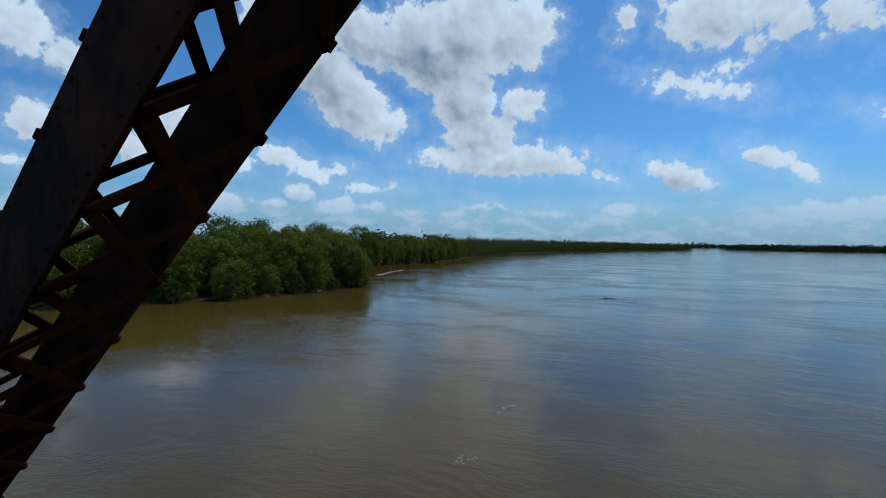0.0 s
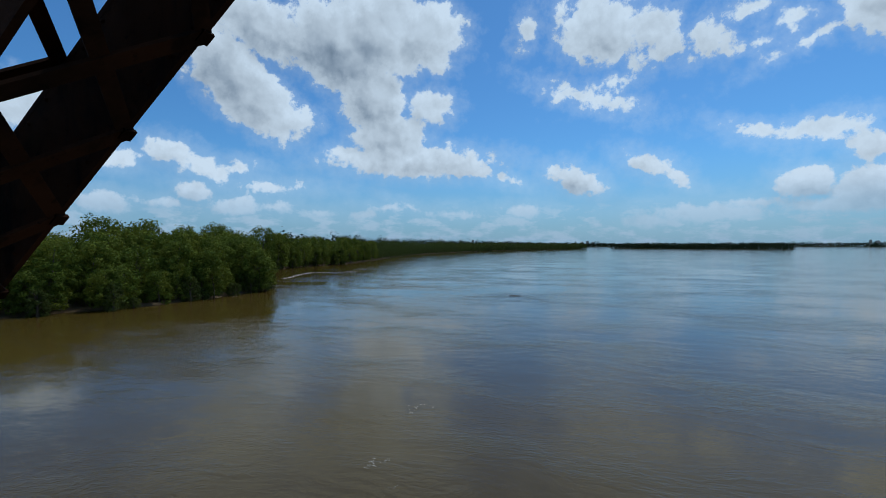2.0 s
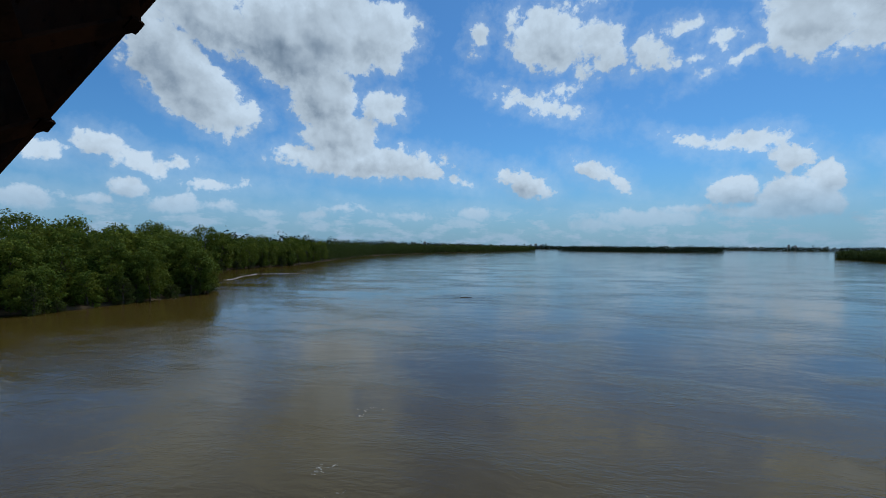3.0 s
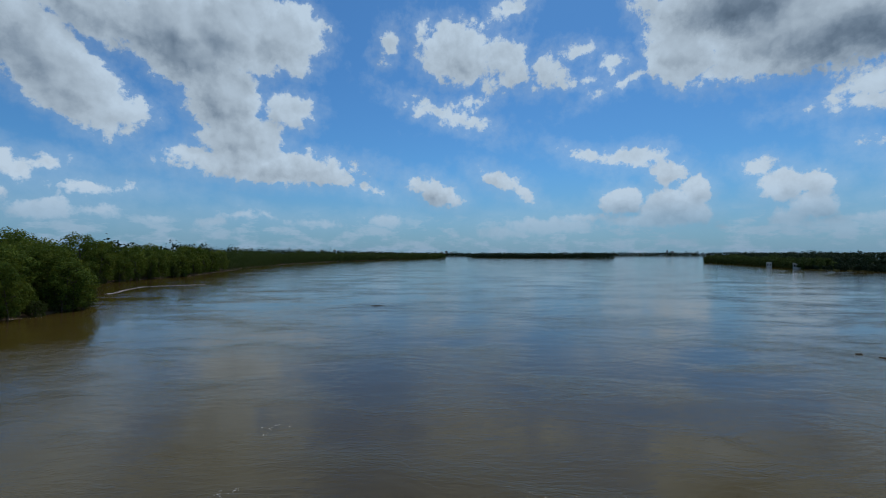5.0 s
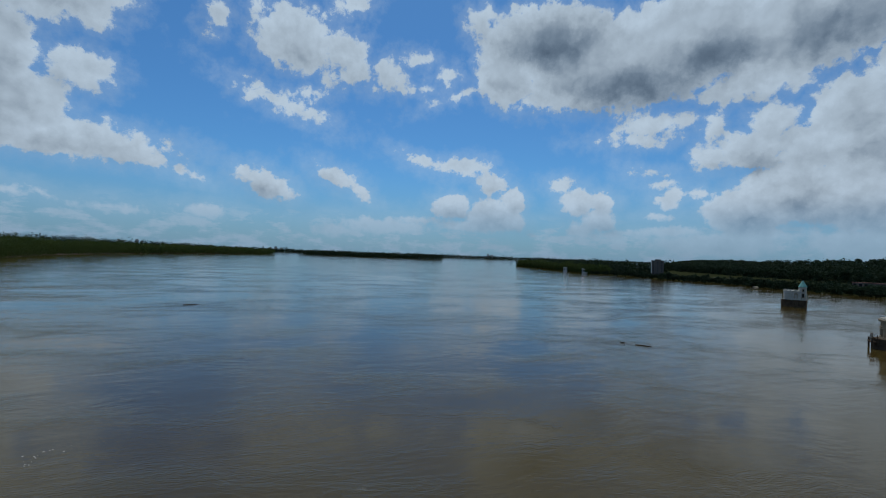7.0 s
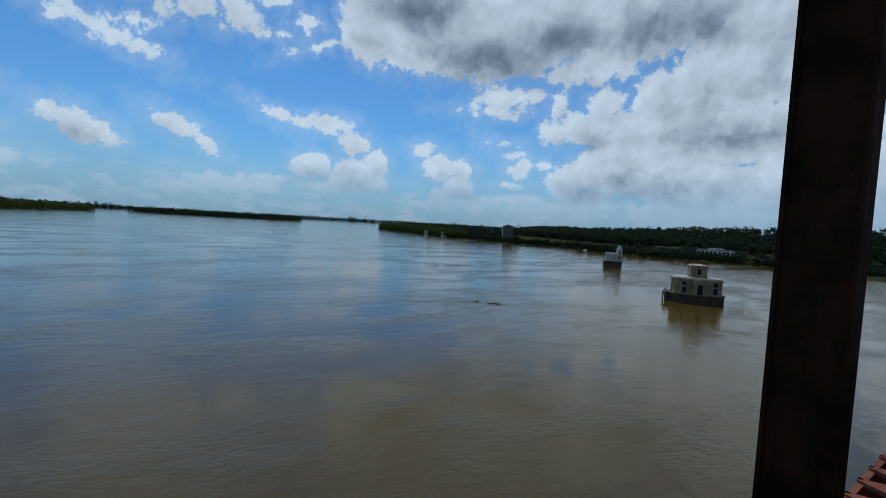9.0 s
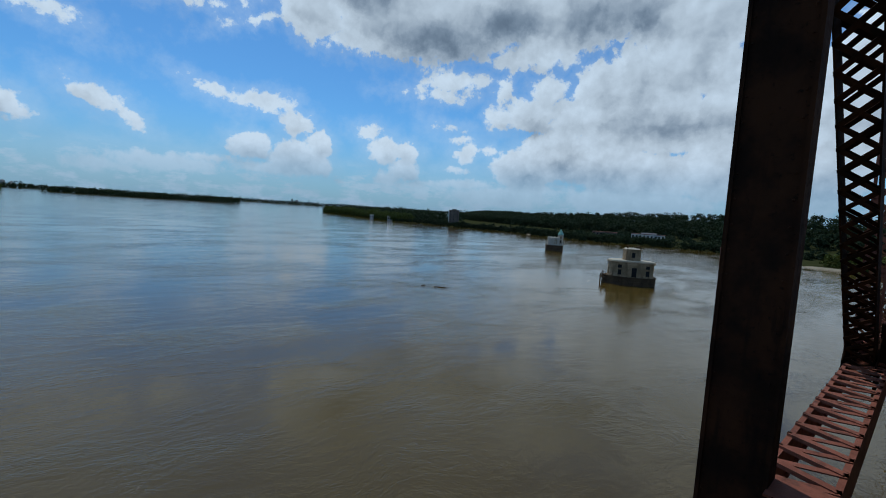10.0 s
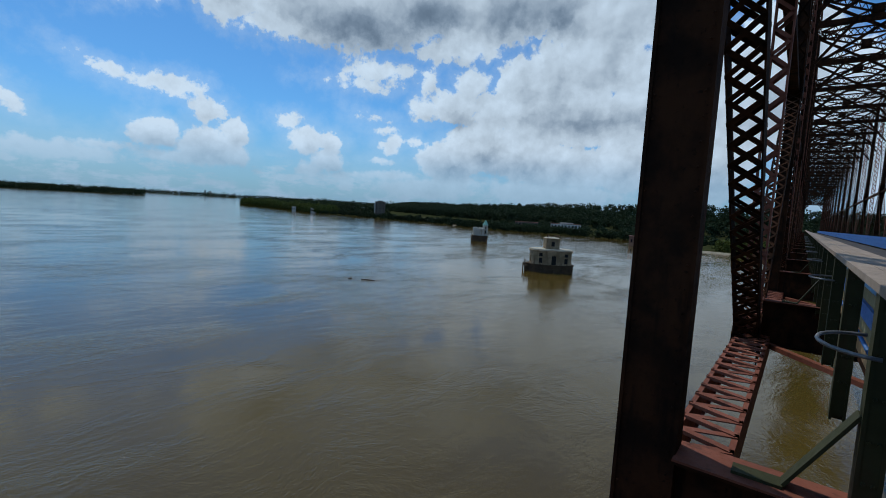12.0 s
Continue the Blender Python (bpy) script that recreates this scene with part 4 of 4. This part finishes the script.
def truss(y_shift, first, last, near):
    y0, y1 = Y_IN + y_shift, Y_OUT + y_shift
    for i in range(first, last):
        xt = XC + 2 * HALF * i              # upper point
        xl, xr = xt - HALF, xt + HALF       # lower points
        close = near and i == 0
        rich = near and i in (0, 1)
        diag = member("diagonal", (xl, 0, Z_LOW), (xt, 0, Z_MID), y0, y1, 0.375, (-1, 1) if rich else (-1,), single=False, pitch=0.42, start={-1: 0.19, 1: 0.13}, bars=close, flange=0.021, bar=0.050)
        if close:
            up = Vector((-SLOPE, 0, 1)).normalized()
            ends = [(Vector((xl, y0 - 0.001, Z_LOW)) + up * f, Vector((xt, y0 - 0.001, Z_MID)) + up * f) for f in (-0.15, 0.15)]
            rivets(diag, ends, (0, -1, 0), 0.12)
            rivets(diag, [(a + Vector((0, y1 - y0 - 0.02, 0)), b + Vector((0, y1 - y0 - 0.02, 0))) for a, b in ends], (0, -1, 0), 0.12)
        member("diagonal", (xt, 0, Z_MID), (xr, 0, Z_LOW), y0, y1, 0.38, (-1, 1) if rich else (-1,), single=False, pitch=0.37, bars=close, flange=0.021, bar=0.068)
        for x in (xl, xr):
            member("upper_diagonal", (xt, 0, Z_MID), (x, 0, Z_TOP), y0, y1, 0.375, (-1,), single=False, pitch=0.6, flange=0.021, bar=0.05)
        part("mid_strut", Geo().box(xl, xr, y0 + 0.08, y1 - 0.12, Z_MID - 0.12, Z_MID + 0.12), RUST_SHADED, bridge)
        member("bottom_chord", (xl, 0, Z_LOW), (xr, 0, Z_LOW), y0 - 0.2, y1 - 0.01, 0.5, (1,), single=True, pitch=0.23, bars=close, mat=RUST_SUNLIT, flange=0.06, bar=0.10, rib=0.045)
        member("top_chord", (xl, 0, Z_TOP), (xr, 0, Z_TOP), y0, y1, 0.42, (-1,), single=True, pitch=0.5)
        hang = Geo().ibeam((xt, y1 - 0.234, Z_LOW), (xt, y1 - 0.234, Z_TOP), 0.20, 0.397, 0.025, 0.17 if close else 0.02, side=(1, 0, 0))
        hang = part("hanger", hang, RUST_SHADED, bridge)
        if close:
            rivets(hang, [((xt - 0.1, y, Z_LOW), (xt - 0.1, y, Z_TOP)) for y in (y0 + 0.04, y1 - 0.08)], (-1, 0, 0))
        member("post", (xr, 0, Z_LOW), (xr, 0, Z_TOP), y0 + 0.03, y1 - 0.03, 0.3, (-1, 1), single=True, pitch=0.28, mat=RUST_SUNLIT)
        for x, z in ((xl, Z_LOW), (xt, Z_MID), (xt, Z_TOP), (xl, Z_TOP)):
            for y in (y0 - 0.035, y1 + 0.015):
                gp = Geo().add([(x - 0.75, y, z - 0.3), (x + 0.75, y, z - 0.3), (x + 0.75, y, z + 0.3), (x + 0.35, y, z + 0.75), (x - 0.35, y, z + 0.75), (x - 0.75, y, z + 0.3)], [tuple(range(6))])
                k = len(gp.v)
                gp.v += [(a, b + 0.02, c) for a, b, c in gp.v]
                gp.f = [tuple(range(6)), tuple(reversed(range(6, 12)))] + [(i, 6 + i, 6 + (i + 1) % 6, (i + 1) % 6) for i in range(6)]
                part("gusset_plate", gp, RUST_SHADED, bridge)


truss(0.0, -1, 18, True)
truss(Y_FAR, -1, 18, False)


def strut(p, q, depth, name="sway_strut", cross=False):
    """A laced strut between the trusses, crossed or zigzag."""
    p, q = Vector(p), Vector(q)
    d = q - p
    up = Vector((0, 0, depth / 2))
    ob = part(name, Geo().beam(p - up, q - up, 0.14, 0.09, side=(0, 0, 1)), RUST_SHADED, bridge)
    part("upper_angle", Geo().beam(p + up, q + up, 0.14, 0.09, side=(0, 0, 1)), RUST_SHADED, ob)
    g, n = Geo(), max(4, round(d.length / (depth * 0.75)))
    for k in range(n):
        a, b = p + d * (k / n), p + d * ((k + 1) / n)
        for t in (-1, 1) if cross else ((-1,) if k % 2 else (1,)):
            g.beam(a - up * t, b + up * t, 0.07, 0.03, side=(0, 0, 1))
    tagged(part("lacing", g, RUST_SHADED, ob), kind="stuff")
    return ob


Y_A, Y_B = Y_FAR + Y_OUT, Y_IN
for i in range(-1, 36):
    x = XC + HALF * i
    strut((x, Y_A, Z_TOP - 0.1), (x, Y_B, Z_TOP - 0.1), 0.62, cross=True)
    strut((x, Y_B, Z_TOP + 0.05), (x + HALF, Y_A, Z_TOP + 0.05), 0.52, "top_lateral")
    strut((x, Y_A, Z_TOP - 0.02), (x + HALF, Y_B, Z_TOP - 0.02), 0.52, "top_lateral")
    part("center_gusset", Geo().box(x + HALF / 2 - 0.5, x + HALF / 2 + 0.5, (Y_A + Y_B) / 2 - 0.4, (Y_A + Y_B) / 2 + 0.4, Z_TOP - 0.32, Z_TOP + 0.33), RUST_SHADED, bridge)
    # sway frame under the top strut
    part("sway_strut", Geo().beam((x, Y_A, Z_TOP - 5.0), (x, Y_B, Z_TOP - 5.0), 0.3, 0.34, side=(1, 0, 0)), RUST_SHADED, bridge)
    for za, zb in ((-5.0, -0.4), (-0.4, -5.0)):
        part("sway_brace", Geo().beam((x, Y_A, Z_TOP + za), (x, Y_B, Z_TOP + zb), 0.16, 0.2, side=(1, 0, 0)), RUST_SHADED, bridge)
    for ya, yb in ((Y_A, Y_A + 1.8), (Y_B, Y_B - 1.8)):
        part("knee_brace", Geo().beam((x, ya, Z_TOP - 7.4), (x, yb, Z_TOP - 5.0), 0.14, 0.16, side=(1, 0, 0)), RUST_SHADED, bridge)
    part("bottom_lateral", Geo().beam((x, Y_FAR + Y_OUT, Z_LOW + 0.1), (x + HALF, Y_IN, Z_LOW + 0.1), 0.14, 0.09), RUST_SUNLIT, bridge)
    # floor beam: shade is in its dark colour, sun in the red plate
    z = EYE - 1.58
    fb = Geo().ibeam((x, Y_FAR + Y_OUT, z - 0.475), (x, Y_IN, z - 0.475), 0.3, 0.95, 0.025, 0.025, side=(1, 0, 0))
    fb = part("floor_beam", fb, RUST_SHADED, bridge)
    part("top_plate", Geo().box(x - 0.17, x + 0.17, Y_FAR + Y_OUT, Y_IN, z + 0.004, z + 0.02), RUST_SUNLIT, fb, "red top flange plate with sunlight put into its colour")

X0, X1 = XC - 2 * HALF, XC + 35 * HALF
Y_RAIL = -0.17
deck = Geo().box(X0, X1, Y_FAR + 1.6, Y_RAIL - 0.45, EYE - 1.62, EYE - 1.42)
part("deck", deck, ASPHALT, bridge, "old asphalt roadway")
for y in np.linspace(Y_FAR + 1.8, Y_RAIL - 0.6, 6):
    part("stringer", Geo().box(X0, X1, y - 0.08, y + 0.08, EYE - 2.0, EYE - 1.63), RUST_SHADED, bridge)
part("curb", Geo().box(X0, X1, Y_RAIL - 0.62, Y_RAIL - 0.30, EYE - 1.42, EYE - 1.12), TAN_WOOD, bridge, "orange-brown timber curb")

rail = thing("railing", "dark green steel railing with a weathered timber cap", "railing")
for k in range(88):
    a, b = X0 + k * 3.62, X0 + (k + 1) * 3.62 - 0.012
    for j in range(3):
        y = Y_RAIL + 0.02 - 0.14 * j
        part("cap_board", Geo().box(a, b, y - 0.135, y, EYE - 0.31, EYE - 0.26), TIMBER, rail)
for k in range(100):
    x = XC + 2.19 * (k - 10)
    p = Geo().ibeam((x, Y_RAIL - 0.06, EYE - 1.75), (x, Y_RAIL - 0.06, EYE - 0.315), 0.16, 0.12, 0.02, 0.02, side=(1, 0, 0))
    p = part("rail_post", p, GREEN, rail)
    # a stiffening plate closes the side of the post, with bolt heads
    part("plate", Geo().box(x - 0.076, x - 0.064, Y_RAIL - 0.10, Y_RAIL - 0.02, EYE - 1.70, EYE - 0.32), GREEN, p)
    if 0 <= k - 10 < 6:
        for z in (-0.42, -0.66, -0.90, -1.14, -1.38):
            for y in (-0.04, -0.08):
                part("bolt", Geo().tube([(x - 0.076, Y_RAIL + y, EYE + z), (x - 0.090, Y_RAIL + y, EYE + z)], [0.013, 0.009], 6), GREEN, p)
OLIVE = worn("faded_olive_board", (0.20, 0.17, 0.085), (0.26, 0.22, 0.12), (0.11, 0.09, 0.05), 2.4, 0.85, 0.004)
PALE_BLUE = worn("pale_blue_hose", (0.16, 0.36, 0.62), (0.22, 0.44, 0.70), (0.12, 0.24, 0.40), 3.0, 0.45, 0.001)
for z0, z1, y, mat, label in ((-0.72, -0.60, -0.25, OLIVE, "faded olive board"), (-0.89, -0.73, -0.22, BLUE, "blue painted guard plate"), (-1.06, -0.90, -0.25, OLIVE, "faded olive board")):
    part("rail_board", Geo().box(X0, X1, Y_RAIL + y - 0.03, Y_RAIL + y, EYE + z0, EYE + z1), mat, rail, label)
for z, y, r, mat, label in ((-0.55, -0.25, 0.034, PALE_BLUE, "pale blue pipe rail"), (-1.08, -0.22, 0.02, BLUE, "thin blue conduit"), (-0.46, -0.30, 0.02, BLUE, "blue upper conduit")):
    part("rail_pipe", Geo().tube([(X0, Y_RAIL + y, EYE + z), (X1, Y_RAIL + y, EYE + z)], [r, r], 8), mat, rail, label, smooth=True)
inner = thing("railing", "blue painted railing on the far side of the roadway", "railing")
for z in (-0.42, -0.76, -1.10):
    part("rail_bar", Geo().box(X0, X1, Y_FAR + 1.7, Y_FAR + 1.78, EYE + z - 0.16, EYE + z + 0.16), BLUE, inner)


for x in (X0 + 1.0, XC + 18 * HALF, X1 - 1.0):
    pier = Geo()
    slab([(a + x, b - 2.8) for a, b in oval(1.6, 6.0, 24)][::1], -3.0, Z_LOW - 0.3, -0.06, pier)
    part("bridge_pier", pier, BASE_STONE, bridge, "tall stone river pier")

# knee braces and conduit loops outside the railing
for k in range(-1, 14):
    x = XC + HALF * k
    br = Geo().beam((x - 0.02, 0.40, EYE - 1.55), (x - 0.02, 0.135, EYE - 1.55), 0.02, 0.13, side=(0, 0, 1))
    br.beam((x, 0.14, EYE - 1.55), (x + 0.02, Y_RAIL, EYE - 1.02), 0.13, 0.02, side=(1, 0, 0))
    part("outrigger", br, GREEN, rail, "flat steel outrigger brace")
for k in range(12):
    x = XC + 4.38 * k
    loop = [(x - 0.12 + 0.34 * math.cos(t), Y_RAIL + 0.24 * math.sin(t), EYE - 0.60) for t in (math.pi * j / 14 for j in range(15))]
    part("conduit_loop", Geo().tube(loop, [0.011] * 15, 7), PIPE, rail, "bare metal conduit loop", smooth=True)

hose = thing("hose_coil", "pale blue hose coiled behind the railing posts", "hose")
turns = [(XC + 0.25 + 0.035 * j / 2.5, Y_RAIL - 0.40 + 0.07 * math.cos(j * 0.55), EYE - 0.50 + 0.09 * math.sin(j * 0.55)) for j in range(80)]
part("loops", Geo().tube(turns, [0.012] * len(turns), 6), PALE_BLUE, hose, smooth=True)


# ---------------------------------------------------------------- west bank buildings
def block_building(name, label, x, y, turn, w, d, h, storeys, bays, wall_mat, roof_mat, win_w=0.55, win_h=0.5, z=0.5, lift=0.0):
    """A flat-roofed block: walls, parapet, roof house, and a window in every bay and storey of the faces that show."""
    b = thing(name, label, "building")
    part("wall", Geo().box(-w / 2, w / 2, -d / 2, d / 2, -1.0, h), wall_mat, b)
    part("roof", Geo().box(-w / 2 - 0.25, w / 2 + 0.25, -d / 2 - 0.25, d / 2 + 0.25, h, h + 0.4), roof_mat, b)
    if lift:
        part("roof_house", Geo().box(-w * 0.2, w * 0.25, -d * 0.2, d * 0.2, h + 0.4, h + 0.4 + lift), wall_mat, b)
    for s in range(storeys):
        z0 = h * (s + 0.3) / storeys
        for k in range(bays):
            x0 = -w / 2 + w * (k + 0.5) / bays
            ww, wh = w / bays * win_w / 2, h / storeys * win_h
            fr = part("window", Geo().box(x0 - ww, x0 + ww, -d / 2 - 0.06, -d / 2 + 0.05, z0 - 0.12, z0), roof_mat, b)
            part("pane", Geo().box(x0 - ww, x0 + ww, -d / 2 - 0.03, -d / 2 + 0.05, z0, z0 + wh), DARK, fr)
    b.matrix_basis = pose(x, y, z, 0, 0, turn)
    return b


PALE = worn("pale_render", (0.55, 0.53, 0.47), (0.62, 0.60, 0.55), (0.36, 0.33, 0.28), 0.2, 0.9, 0.01)
RED_ROOF = worn("dull_red_roof", (0.17, 0.075, 0.055), (0.22, 0.10, 0.07), (0.10, 0.06, 0.05), 0.3, 0.9, 0.01)
block_building("concrete_tower", "tall brown concrete block standing at the water", 393, 402, -44, 12.5, 11, 18.2, 6, 3, CONCRETE, CONCRETE, 0.3, 0.3, lift=1.2)
part("pale_strip", Geo().box(-6.4, -5.6, -5.6, -5.52, 0, 17.5), PALE, bpy.data.objects["concrete_tower"])
block_building("river_house", "small pale building among flooded trees", 366, 492, -37, 9, 6, 5.2, 1, 3, PALE, PALE, 0.5, 0.5)
block_building("river_house", "small pale shed among flooded trees", 372, 545, -35, 5, 5, 5.0, 1, 2, PALE, PALE, 0.4, 0.5)
block_building("long_shed", "long low grey building on the bank", 392, 330, -50, 46, 8, 3.0, 1, 14, CONCRETE, CONCRETE, 0.5, 0.4)
block_building("river_house", "low white trailer on the bank", 385, 318, -50, 12, 3, 1.8, 1, 4, PALE, PALE, 0.4, 0.4)
block_building("long_house", "low brick building with a dull red roof", 395, 168, -66, 26, 9, 5.0, 1, 9, PALE, RED_ROOF, 0.5, 0.5, z=3.0, lift=1.0)
block_building("long_house", "low pale building on the bank", 410, 215, -62, 22, 8, 4.0, 1, 7, CONCRETE, RED_ROOF, 0.5, 0.5, z=3.0)
block_building("brick_shed", "dark red brick pump shed at the shore", 296, 80, -74, 8, 7, 5.0, 1, 3, BRICK, RED_ROOF, 0.3, 0.4)


def spit(label, x, y, turn, length, width, h):
    g, n = Geo(), 24
    g.v = [(math.cos(2 * math.pi * k / n) * length * (1 + 0.2 * noise.noise((k * 0.7, x, 0))), math.sin(2 * math.pi * k / n) * width, -0.3) for k in range(n)]
    g.v += [(a * 0.6, b * 0.6, h) for a, b, c in g.v[:n]] + [(0, 0, h * 1.15)]
    g.f = [(k, (k + 1) % n, n + (k + 1) % n, n + k) for k in range(n)] + [(n + k, n + (k + 1) % n, 2 * n) for k in range(n)]
    ob = part("ground_spit", g, SAND, smooth=True)
    ob.matrix_basis = pose(x, y, 0, 0, 0, turn)
    return tagged(ob, label, "sandbar", kind="structure")


spit("pale gravel spit at the west shore", 293, 36, 80, 12, 4, 0.7)
spit("pale gravel edge below the meadow", 358, 262, 75, 9, 2, 0.6)

# ---------------------------------------------------------------- far skyline
for az, dist, w, h in ((-16.6, 2700, 50, 33), (-15.6, 2900, 12, 48), (-15.2, 2900, 16, 42), (-14.0, 2900, 16, 50), (-13.6, 2900, 12, 42), (-7.2, 3800, 20, 38),
                       (-1.0, 3900, 20, 40), (-0.4, 3900, 24, 46), (0.2, 3900, 16, 38), (25.0, 3900, 14, 48), (25.5, 3900, 20, 42)):
    a = radians(az)
    block_building("office_tower", "pale hazy city building on the horizon", dist * math.sin(a), dist * math.cos(a), -az, w, 20, h * 0.82, 6, 4, PALE, CONCRETE, 0.6, 0.5, lift=2.5)

# ---------------------------------------------------------------- things adrift
def drift_log(x, y, turn, length, r, label):
    t = thing("drift_log", label, "log")
    part("stem", Geo().tube([(-length / 2, 0, 0.02), (-length / 6, 0.12, 0.07), (length / 4, 0.0, 0.05), (length / 2, 0.15, -0.03)], [r, r * 1.1, r * 0.8, r * 0.3], 8), DRIFT, t, smooth=True)
    part("branch", Geo().tube([(length * 0.1, 0, 0.1), (length * 0.22, 0.5, 0.35), (length * 0.3, 0.8, 0.4)], [r * 0.4, r * 0.25, 0.03], 6), DRIFT, t, smooth=True)
    t.matrix_basis = pose(x, y, 0, 0, 0, turn)
    return t


drift_log(67.2, 71.0, -55, 3.4, 0.09, "dark waterlogged log adrift in the river")
drift_log(65.2, 74.6, -40, 1.0, 0.07, "short dark log adrift in the river")
drift_log(-22.0, 143.0, 10, 4.0, 0.10, "thin dark branch adrift in the river")
